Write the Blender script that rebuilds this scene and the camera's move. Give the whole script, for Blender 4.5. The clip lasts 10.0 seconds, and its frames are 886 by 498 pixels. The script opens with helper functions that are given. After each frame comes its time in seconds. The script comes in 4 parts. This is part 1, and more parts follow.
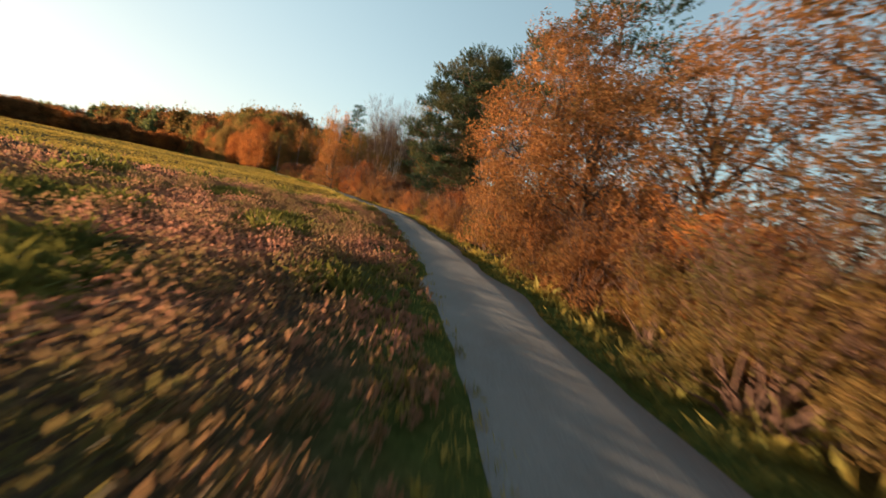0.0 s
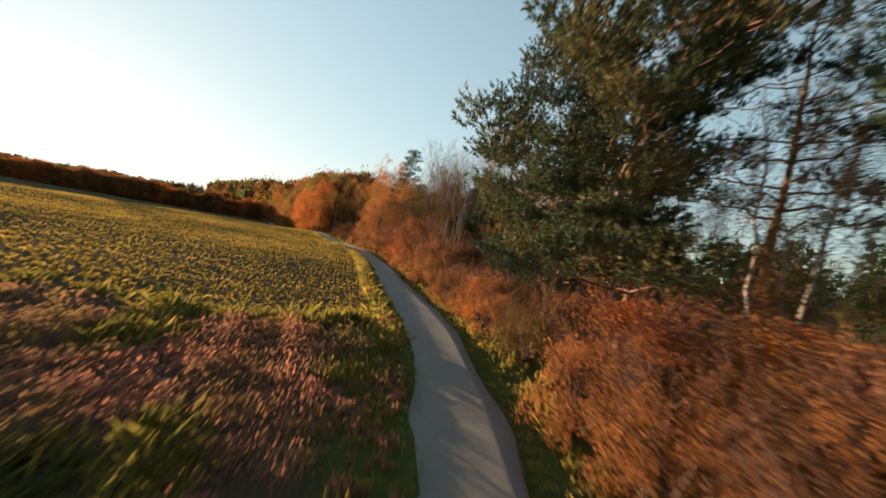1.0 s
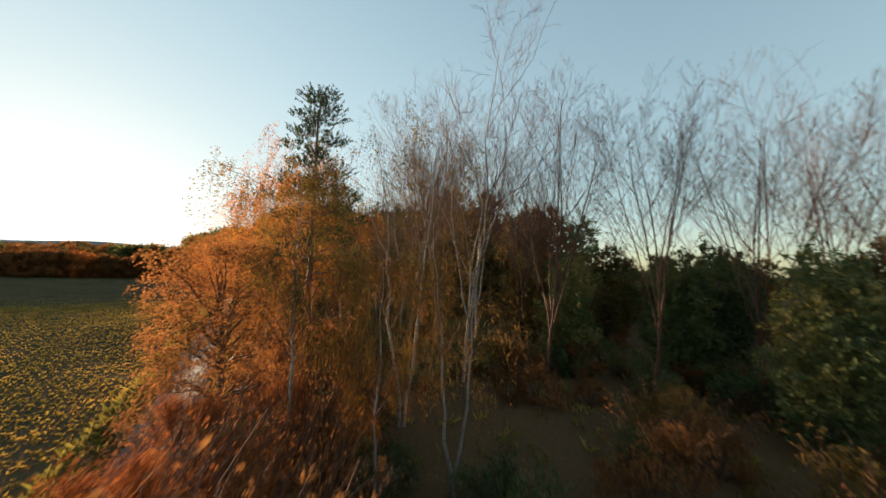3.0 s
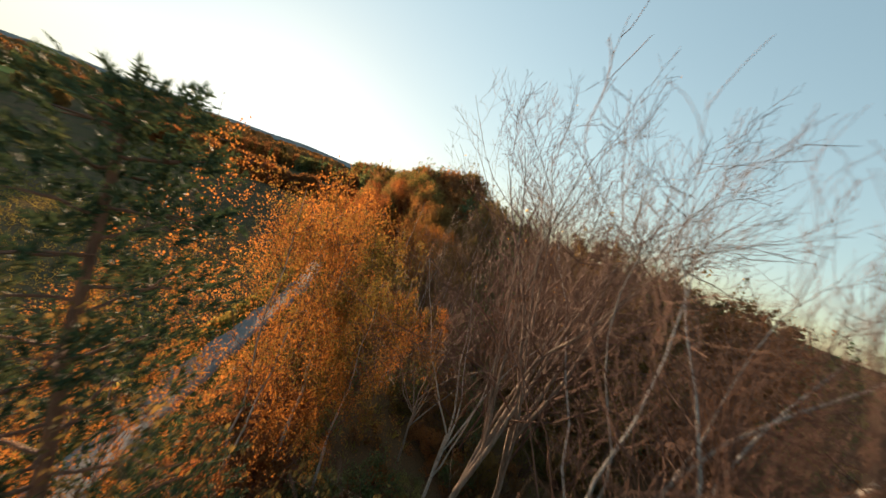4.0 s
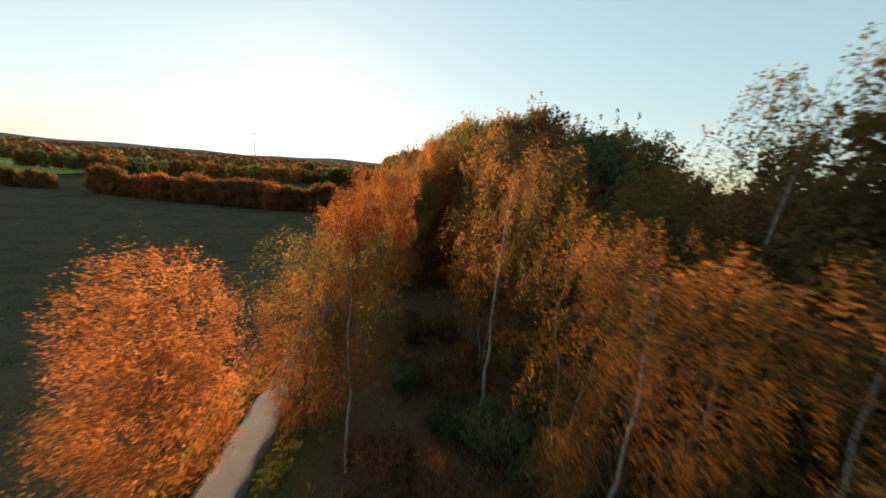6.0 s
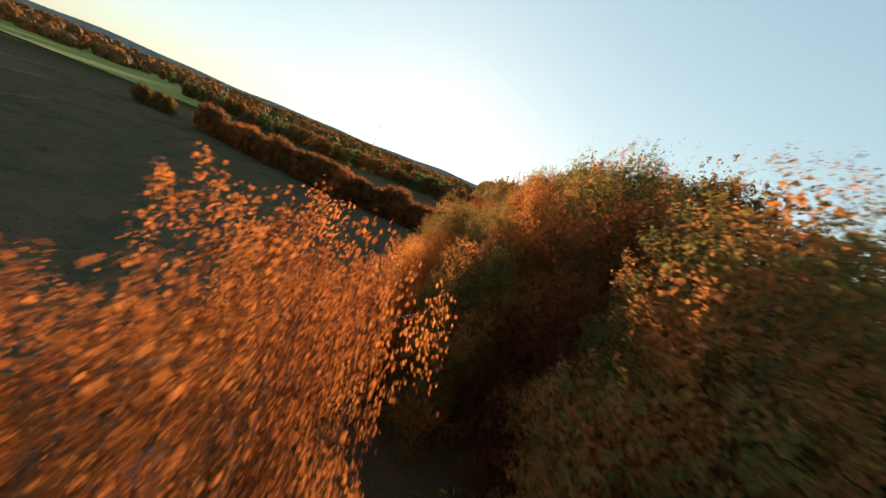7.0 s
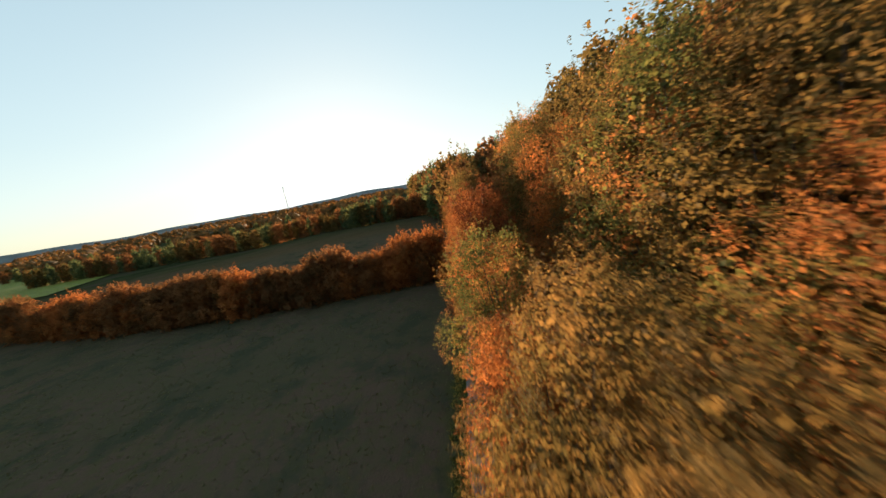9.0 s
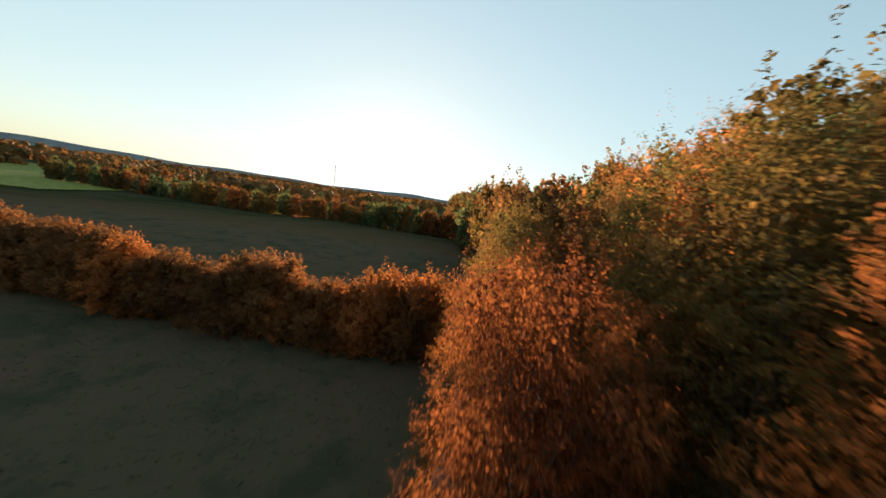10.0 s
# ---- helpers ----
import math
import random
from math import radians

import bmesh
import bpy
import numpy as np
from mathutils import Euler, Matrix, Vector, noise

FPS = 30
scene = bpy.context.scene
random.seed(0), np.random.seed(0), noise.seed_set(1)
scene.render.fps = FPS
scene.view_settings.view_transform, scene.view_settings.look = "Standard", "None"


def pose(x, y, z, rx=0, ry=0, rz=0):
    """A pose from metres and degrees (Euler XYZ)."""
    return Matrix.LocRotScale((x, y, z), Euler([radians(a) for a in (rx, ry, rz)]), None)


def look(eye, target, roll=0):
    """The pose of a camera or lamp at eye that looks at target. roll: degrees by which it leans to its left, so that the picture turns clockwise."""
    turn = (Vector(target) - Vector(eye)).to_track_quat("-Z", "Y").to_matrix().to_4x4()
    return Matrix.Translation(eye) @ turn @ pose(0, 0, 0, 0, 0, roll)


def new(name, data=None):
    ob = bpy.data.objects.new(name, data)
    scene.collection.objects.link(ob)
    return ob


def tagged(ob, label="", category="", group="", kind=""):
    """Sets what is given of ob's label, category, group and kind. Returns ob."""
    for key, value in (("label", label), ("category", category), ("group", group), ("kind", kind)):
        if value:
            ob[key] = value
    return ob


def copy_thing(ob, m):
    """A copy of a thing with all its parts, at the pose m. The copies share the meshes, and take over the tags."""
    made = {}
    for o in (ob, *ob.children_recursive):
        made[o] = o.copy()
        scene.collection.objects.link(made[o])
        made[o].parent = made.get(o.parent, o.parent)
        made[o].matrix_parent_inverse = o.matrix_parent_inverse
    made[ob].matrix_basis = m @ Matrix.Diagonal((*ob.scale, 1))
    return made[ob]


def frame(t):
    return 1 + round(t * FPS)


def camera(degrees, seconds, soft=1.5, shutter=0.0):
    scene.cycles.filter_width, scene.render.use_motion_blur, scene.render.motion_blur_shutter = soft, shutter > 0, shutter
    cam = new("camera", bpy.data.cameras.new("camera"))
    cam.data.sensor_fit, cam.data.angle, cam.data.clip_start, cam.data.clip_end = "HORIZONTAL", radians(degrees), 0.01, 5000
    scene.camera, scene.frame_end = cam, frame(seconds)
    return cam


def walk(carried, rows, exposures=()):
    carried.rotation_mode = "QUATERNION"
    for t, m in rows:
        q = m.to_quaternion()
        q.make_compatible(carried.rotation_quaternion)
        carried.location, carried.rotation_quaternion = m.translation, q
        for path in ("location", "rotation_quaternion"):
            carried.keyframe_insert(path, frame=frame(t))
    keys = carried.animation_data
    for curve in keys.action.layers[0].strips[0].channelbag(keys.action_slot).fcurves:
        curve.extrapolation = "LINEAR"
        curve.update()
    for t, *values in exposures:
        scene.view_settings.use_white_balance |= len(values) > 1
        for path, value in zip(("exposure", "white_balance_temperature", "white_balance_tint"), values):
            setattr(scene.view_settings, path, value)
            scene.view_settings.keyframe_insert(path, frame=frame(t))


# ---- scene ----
EXPO, KELVIN, TINT = 2.33, 6150, 4
cam = camera(105.8, 10.0, soft=1.5, shutter=0.2)

# seconds, eye x y z in metres; heading (left of north), pitch, roll in degrees
PATH = [
    (0.0, 66.63, 27.62, 2.13, 31.4, -7.6, 12.6),
    (0.5, 61.27, 35.31, 2.50, 39.7, -0.8, 19.2),
    (1.0, 53.73, 42.81, 4.12, 44.5, -1.3, 10.8),
    (1.5, 46.40, 49.00, 4.65, 43.9, 0.3, 1.8),
    (2.0, 38.10, 56.10, 6.04, 41.4, 1.2, -5.1),
    (2.3, 33.88, 61.44, 6.70, 41.9, 2.0, -3.8),
    (2.5, 31.75, 64.00, 7.00, 41.7, 3.0, -2.6),
    (2.7, 30.05, 66.30, 7.31, 42.5, 3.8, -0.6),
    (3.0, 27.00, 69.70, 8.60, 44.8, 2.2, 2.5),
    (3.4, 21.80, 74.80, 13.20, 52.0, -2.2, 9.5),
    (3.8, 16.14, 79.16, 17.91, 61.5, -6.2, 17.9),
    (4.0, 13.98, 80.24, 18.23, 65.0, -7.5, 21.2),
    (4.5, 6.18, 84.00, 19.08, 71.9, -12.1, 20.9),
    (5.0, -4.89, 86.26, 19.32, 72.6, -14.6, 8.8),
    (5.2, -9.18, 87.06, 19.44, 70.8, -15.1, 2.8),
    (5.6, -17.56, 89.01, 17.78, 71.7, -14.7, -0.6),
    (6.0, -26.48, 91.25, 15.75, 73.3, -13.1, 4.6),
    (6.3, -34.10, 93.23, 15.38, 75.2, -11.6, 11.9),
    (6.5, -39.96, 94.83, 16.18, 77.8, -10.7, 17.7),
    (7.0, -51.91, 96.92, 17.12, 86.2, -11.8, 22.3),
    (7.5, -61.71, 95.63, 16.97, 89.4, -12.4, 16.2),
    (8.0, -71.15, 95.23, 16.53, 86.3, -11.5, 0.1),
    (8.5, -80.74, 95.37, 17.07, 82.6, -11.6, -10.6),
    (9.0, -91.99, 96.04, 17.31, 80.3, -11.5, -10.3),
    (9.5, -104.69, 98.69, 17.08, 81.2, -10.2, -1.2),
    (10.0, -120.29, 102.49, 17.52, 84.5, -7.9, 8.4),
]


def view(x, y, z, yaw, pitch, roll):
    a, b = radians(yaw), radians(pitch)
    ahead = Vector((-math.sin(a) * math.cos(b), math.cos(a) * math.cos(b), math.sin(b)))
    eye = Vector((x, y, z))
    return look(eye, eye + ahead * 10, roll)


walk(cam, [(r[0], view(*r[1:])) for r in PATH], [(0.0, EXPO, KELVIN, TINT), (3.0, EXPO, KELVIN, TINT), (8.0, EXPO, KELVIN - 150, TINT), (10.0, EXPO, KELVIN - 150, TINT)])

# ---- sun and sky ----
SUN_AZ = 94.5      # degrees left of north
SUN_EL = 2.6
world = bpy.data.worlds.new("evening_sky")
world.use_nodes = True
scene.world = world
wn = world.node_tree.nodes
sky = wn.new("ShaderNodeTexSky")
sky.sky_type = "NISHITA"
sky.sun_disc = False
sky.sun_elevation = radians(SUN_EL)
sky.sun_rotation = radians(-SUN_AZ)
sky.altitude = 100
sky.air_density = 1.0
sky.dust_density = 0.45
sky.ozone_density = 1.6
# sky colour regraded: cooler, paler, and softly limited round the sun
wl = world.node_tree.links
pale = wn.new("ShaderNodeHueSaturation")
pale.inputs["Saturation"].default_value = 0.72
cool = wn.new("ShaderNodeVectorMath")
cool.operation = "MULTIPLY"
cool.inputs[1].default_value = (0.76, 1.03, 1.07)
wl.new(sky.outputs[0], cool.inputs[0])
wl.new(cool.outputs[0], pale.inputs["Color"])
part_of = wn.new("ShaderNodeVectorMath")
part_of.operation = "MULTIPLY_ADD"
part_of.inputs[1].default_value = (0.70, 0.72, 0.74)
part_of.inputs[2].default_value = (1, 1, 1)
wl.new(pale.outputs[0], part_of.inputs[0])
soft = wn.new("ShaderNodeVectorMath")
soft.operation = "DIVIDE"
wl.new(pale.outputs[0], soft.inputs[0])
wl.new(part_of.outputs[0], soft.inputs[1])
wl.new(soft.outputs[0], wn["Background"].inputs[0])
wn["Background"].inputs[1].default_value = 0.205

sun_data = bpy.data.lights.new("sun", "SUN")
sun_data.energy = 3.7
sun_data.angle = radians(0.6)
sun_data.color = (1.0, 0.66, 0.40)
sun = new("sun", sun_data)
_a, _e = radians(SUN_AZ), radians(SUN_EL)
sun_dir = Vector((-math.sin(_a) * math.cos(_e), math.cos(_a) * math.cos(_e), math.sin(_e)))
sun.matrix_world = look((0, 0, 60), Vector((0, 0, 60)) - sun_dir)


# ---- materials ----
def nodes_of(name):
    m = bpy.data.materials.new(name)
    m.use_nodes = True
    nt = m.node_tree
    return m, nt, nt.nodes["Principled BSDF"], nt.nodes["Material Output"]


def ramp(nt, fac, stops):
    r = nt.nodes.new("ShaderNodeValToRGB")
    els = r.color_ramp.elements
    while len(els) < len(stops):
        els.new(0.5)
    for e, (p, c) in zip(els, stops):
        e.position, e.color = p, (*c, 1)
    nt.links.new(fac, r.inputs[0])
    return r.outputs[0]


def noise_node(nt, scale, detail=4.0, rough=0.6, coord=None, stretch=None):
    n = nt.nodes.new("ShaderNodeTexNoise")
    n.inputs["Scale"].default_value = scale
    n.inputs["Detail"].default_value = detail
    n.inputs["Roughness"].default_value = rough
    if coord is None:
        coord = nt.nodes.new("ShaderNodeNewGeometry").outputs["Position"]
    if stretch:
        mp = nt.nodes.new("ShaderNodeMapping")
        mp.inputs["Scale"].default_value = stretch
        nt.links.new(coord, mp.inputs[0])
        coord = mp.outputs[0]
    nt.links.new(coord, n.inputs["Vector"])
    return n.outputs["Fac"]


def mix_col(nt, fac, a, b, mode="MIX"):
    m = nt.nodes.new("ShaderNodeMix")
    m.data_type, m.blend_type = "RGBA", mode
    for sock, v in ((m.inputs["Factor"], fac), (m.inputs["A"], a), (m.inputs["B"], b)):
        if isinstance(v, (int, float)):
            sock.default_value = v
        elif isinstance(v, tuple):
            sock.default_value = (*v, 1)
        else:
            nt.links.new(v, sock)
    return m.outputs["Result"]


def maths(nt, op, a, b=0.0, clamp=False):
    m = nt.nodes.new("ShaderNodeMath")
    m.operation, m.use_clamp = op, clamp
    for sock, v in zip(m.inputs, (a, b)):
        if isinstance(v, (int, float)):
            sock.default_value = v
        else:
            nt.links.new(v, sock)
    return m.outputs[0]


def bump(nt, bsdf, height, strength, dist):
    b = nt.nodes.new("ShaderNodeBump")
    b.inputs["Strength"].default_value, b.inputs["Distance"].default_value = strength, dist
    nt.links.new(height, b.inputs["Height"])
    nt.links.new(b.outputs[0], bsdf.inputs["Normal"])


def leaf_mat(name, stops, through_light=0.55, rough=0.8):
    """Thin leaves: each leaf its own shade, light shines through."""
    m, nt, bsdf, out = nodes_of(name)
    geo = nt.nodes.new("ShaderNodeNewGeometry")
    info = nt.nodes.new("ShaderNodeObjectInfo")
    big = noise_node(nt, 0.35, 3.0, 0.6)
    f = maths(nt, "ADD", maths(nt, "MULTIPLY", geo.outputs["Random Per Island"], 0.26),
              maths(nt, "MULTIPLY", maths(nt, "SUBTRACT", big, 0.27), 1.6))
    f = maths(nt, "ADD", f, maths(nt, "MULTIPLY", maths(nt, "SUBTRACT", info.outputs["Random"], 0.5), 0.35), True)
    col = ramp(nt, f, stops)
    nt.links.new(col, bsdf.inputs["Base Color"])
    bsdf.inputs["Roughness"].default_value = rough
    bsdf.inputs["Specular IOR Level"].default_value = 0.08
    tr = nt.nodes.new("ShaderNodeBsdfTranslucent")
    nt.links.new(mix_col(nt, 1.0, col, (1.0, 0.92, 0.76), "MULTIPLY"), tr.inputs[0])
    mx = nt.nodes.new("ShaderNodeMixShader")
    mx.inputs[0].default_value = through_light
    nt.links.new(bsdf.outputs[0], mx.inputs[1])
    nt.links.new(tr.outputs[0], mx.inputs[2])
    nt.links.new(mx.outputs[0], out.inputs[0])
    return m


def bark_mat(name, stops, stretch, scale, strength=0.6):
    m, nt, bsdf, out = nodes_of(name)
    co = nt.nodes.new("ShaderNodeTexCoord").outputs["Object"]
    a = noise_node(nt, scale, 6.0, 0.65, co, stretch)
    b = noise_node(nt, 0.7, 2.0, 0.5, co)
    f = maths(nt, "ADD", maths(nt, "MULTIPLY", a, 0.75), maths(nt, "MULTIPLY", b, 0.25))
    nt.links.new(ramp(nt, f, stops), bsdf.inputs["Base Color"])
    bsdf.inputs["Roughness"].default_value = 0.85
    bump(nt, bsdf, a, strength, 0.03)
    return m


M_ORANGE = leaf_mat("leaf_orange", [(0.15, (0.157, 0.050, 0.018)), (0.5, (0.345, 0.122, 0.035)), (0.85, (0.505, 0.208, 0.054))])
M_RED = leaf_mat("leaf_red", [(0.15, (0.104, 0.037, 0.020)), (0.5, (0.296, 0.103, 0.036)), (0.85, (0.465, 0.188, 0.050))])
M_RUST = leaf_mat("leaf_rust", [(0.12, (0.099, 0.061, 0.024)), (0.45, (0.220, 0.108, 0.044)), (0.85, (0.374, 0.165, 0.061))])
M_GOLD = leaf_mat("leaf_gold", [(0.15, (0.195, 0.098, 0.018)), (0.5, (0.512, 0.232, 0.037)), (0.85, (0.732, 0.403, 0.073))])
M_OLIVE = leaf_mat("leaf_olive", [(0.15, (0.08, 0.072, 0.026)), (0.5, (0.165, 0.118, 0.040)), (0.85, (0.275, 0.158, 0.052))])
M_GREEN = leaf_mat("leaf_green", [(0.15, (0.061, 0.089, 0.049)), (0.55, (0.139, 0.173, 0.073)), (0.9, (0.307, 0.270, 0.101))])
M_MIXED = leaf_mat("leaf_mixed", [(0.12, (0.062, 0.082, 0.029)), (0.42, (0.162, 0.156, 0.048)), (0.6, (0.409, 0.176, 0.060)), (0.92, (0.607, 0.230, 0.073))])
M_NEEDLE = leaf_mat("pine_needle", [(0.2, (0.028, 0.05, 0.028)), (0.55, (0.062, 0.088, 0.042)), (0.9, (0.16, 0.135, 0.058))], 0.25, 0.7)
M_HEATHER = leaf_mat("heather_sprig", [(0.08, (0.156, 0.132, 0.048)), (0.3, (0.252, 0.156, 0.084)), (0.6, (0.432, 0.198, 0.144)), (0.85, (0.528, 0.264, 0.192)), (0.97, (0.432, 0.360, 0.102))], 0.5, 0.8)
M_GRASS = leaf_mat("grass_blade", [(0.1, (0.075, 0.081, 0.023)), (0.5, (0.207, 0.184, 0.044)), (0.85, (0.460, 0.333, 0.086))], 0.45, 0.8)
M_CROP = leaf_mat("crop_leaf", [(0.1, (0.112, 0.100, 0.028)), (0.5, (0.262, 0.198, 0.044)), (0.9, (0.450, 0.305, 0.075))], 0.4, 0.8)
M_BIRCHGOLD = leaf_mat("leaf_birch_gold", [(0.1, (0.09, 0.09, 0.025)), (0.4, (0.28, 0.138, 0.042)), (0.7, (0.47, 0.170, 0.052)), (0.95, (0.56, 0.24, 0.07))])
M_AUTUMN = leaf_mat("leaf_autumn", [(0.12, (0.120, 0.072, 0.026)), (0.45, (0.330, 0.130, 0.040)), (0.75, (0.497, 0.184, 0.057)), (0.95, (0.601, 0.266, 0.072))])
M_BIRCHLEAF = leaf_mat("leaf_birch", [(0.1, (0.08, 0.082, 0.026)), (0.4, (0.19, 0.128, 0.034)), (0.7, (0.37, 0.137, 0.034)), (0.95, (0.45, 0.20, 0.046))])
M_FARLEAF = leaf_mat("far_leaf", [(0.1, (0.061, 0.055, 0.022)), (0.45, (0.159, 0.091, 0.030)), (0.75, (0.342, 0.134, 0.037)), (0.95, (0.439, 0.232, 0.061))], 0.3)

M_BARK = bark_mat("bark_brown", [(0.3, (0.035, 0.025, 0.018)), (0.6, (0.09, 0.066, 0.046)), (0.8, (0.16, 0.12, 0.085))], (1, 1, 0.25), 9)
M_PINEBARK = bark_mat("bark_pine", [(0.3, (0.06, 0.032, 0.022)), (0.55, (0.19, 0.088, 0.048)), (0.8, (0.34, 0.165, 0.085))], (1, 1, 0.35), 7, 0.9)
M_BIRCH = bark_mat("bark_birch", [(0.32, (0.04, 0.035, 0.03)), (0.42, (0.24, 0.21, 0.18)), (0.7, (0.45, 0.41, 0.36))], (0.35, 0.35, 2.2), 5, 0.3)
M_TWIG = bark_mat("bark_twig", [(0.3, (0.045, 0.022, 0.014)), (0.6, (0.13, 0.06, 0.035)), (0.8, (0.23, 0.115, 0.07))], (1, 1, 0.3), 8, 0.3)
M_STEM = bark_mat("bark_stem", [(0.3, (0.09, 0.065, 0.05)), (0.6, (0.25, 0.18, 0.13)), (0.8, (0.38, 0.29, 0.22))], (1, 1, 0.2), 10, 0.5)
M_DEAD = bark_mat("wood_dead", [(0.3, (0.16, 0.12, 0.09)), (0.6, (0.36, 0.29, 0.22)), (0.8, (0.52, 0.44, 0.35))], (1, 1, 0.12), 12, 0.5)


def gravel_mat():
    m, nt, bsdf, out = nodes_of("path_gravel")
    fine = noise_node(nt, 38, 6, 0.75)
    mid = ramp(nt, noise_node(nt, 1.6, 6, 0.7), [(0.36, (0, 0, 0)), (0.66, (1, 1, 1))])
    big = ramp(nt, noise_node(nt, 0.35, 3, 0.5), [(0.35, (0, 0, 0)), (0.65, (1, 1, 1))])
    c = ramp(nt, fine, [(0.3, (0.08, 0.072, 0.066)), (0.55, (0.18, 0.165, 0.152)), (0.8, (0.33, 0.305, 0.28))])
    c = mix_col(nt, maths(nt, "MULTIPLY", mid, 0.6), c, (0.13, 0.11, 0.09))
    c = mix_col(nt, maths(nt, "MULTIPLY", big, 0.4), c, (0.21, 0.195, 0.178))
    nt.links.new(c, bsdf.inputs["Base Color"])
    bsdf.inputs["Roughness"].default_value = 0.9
    bump(nt, bsdf, fine, 0.7, 0.02)
    return m


def ground_mat():
    """Leaf litter, with soil, turf and heath by the zone of the land."""
    m, nt, bsdf, out = nodes_of("ground_earth")
    fine = noise_node(nt, 9, 7, 0.72)
    mid = noise_node(nt, 0.9, 5, 0.65)
    big = noise_node(nt, 0.06, 4, 0.55)

    def zone(name):
        a = nt.nodes.new("ShaderNodeAttribute")
        a.attribute_name = name
        return a.outputs["Fac"]

    litter = ramp(nt, fine, [(0.3, (0.055, 0.038, 0.023)), (0.55, (0.15, 0.085, 0.045)), (0.8, (0.27, 0.135, 0.062))])
    litter = mix_col(nt, maths(nt, "MULTIPLY", mid, 0.5), litter, (0.07, 0.066, 0.03))
    soil = ramp(nt, fine, [(0.3, (0.066, 0.045, 0.032)), (0.55, (0.128, 0.084, 0.056)), (0.8, (0.170, 0.114, 0.075))])
    sprout = ramp(nt, mid, [(0.42, (0, 0, 0)), (0.62, (1, 1, 1))])
    soil = mix_col(nt, maths(nt, "MULTIPLY", sprout, 0.6), soil, (0.092, 0.086, 0.032))
    soil = mix_col(nt, ramp(nt, big, [(0.4, (0, 0, 0)), (0.62, (0.7, 0.7, 0.7))]), soil, (0.085, 0.074, 0.040))
    weedy = ramp(nt, noise_node(nt, 0.16, 6, 0.68), [(0.5, (0, 0, 0)), (0.62, (0.75, 0.75, 0.75))])
    soil = mix_col(nt, weedy, soil, (0.050, 0.055, 0.032))
    turf = ramp(nt, fine, [(0.3, (0.03, 0.045, 0.012)), (0.6, (0.08, 0.10, 0.025)), (0.85, (0.17, 0.16, 0.045))])
    heath = ramp(nt, fine, [(0.3, (0.035, 0.028, 0.018)), (0.6, (0.10, 0.065, 0.045)), (0.85, (0.17, 0.12, 0.07))])
    far = ramp(nt, big, [(0.35, (0.03, 0.036, 0.016)), (0.5, (0.05, 0.055, 0.022)), (0.65, (0.065, 0.052, 0.032))])
    c = mix_col(nt, zone("far"), litter, far)
    c = mix_col(nt, zone("crop"), c, soil)
    c = mix_col(nt, zone("heath"), c, heath)
    c = mix_col(nt, zone("turf"), c, turf)
    nt.links.new(c, bsdf.inputs["Base Color"])
    bsdf.inputs["Roughness"].default_value = 1.0
    bsdf.inputs["Specular IOR Level"].default_value = 0.0
    bump(nt, bsdf, maths(nt, "ADD", fine, mid), 0.8, 0.08)
    return m


def plain_mat(name, col, rough=0.8, scale=6.0, vary=0.35):
    m, nt, bsdf, out = nodes_of(name)
    n = noise_node(nt, scale, 5, 0.65)
    dark = tuple(c * (1 - vary) for c in col)
    light = tuple(min(1, c * (1 + vary)) for c in col)
    nt.links.new(ramp(nt, n, [(0.3, dark), (0.7, light)]), bsdf.inputs["Base Color"])
    bsdf.inputs["Roughness"].default_value = rough
    bsdf.inputs["Specular IOR Level"].default_value = 0.12
    return m


M_GRAVEL, M_GROUND = gravel_mat(), ground_mat()
M_MEADOW = plain_mat("meadow_grass", (0.19, 0.20, 0.035), 0.9, 0.3)
M_HILL = plain_mat("far_hill", (0.16, 0.17, 0.16), 0.95, 0.01)
M_STEEL = plain_mat("grey_steel", (0.35, 0.35, 0.36), 0.5, 2.0, 0.1)
M_TRAIL = plain_mat("trail_earth", (0.09, 0.072, 0.052), 0.95, 4.0)
M_WEED = leaf_mat("weed_leaf", [(0.1, (0.10, 0.10, 0.048)), (0.6, (0.15, 0.145, 0.07)), (0.95, (0.20, 0.18, 0.09))], 0.55, 0.8)
M_WATER, _nt, _b, _o = nodes_of("pond_water")
_b.inputs["Base Color"].default_value = (0.02, 0.03, 0.03, 1)
_b.inputs["Roughness"].default_value = 0.06
bump(_nt, _b, noise_node(_nt, 3.0, 3, 0.5), 0.08, 0.02)


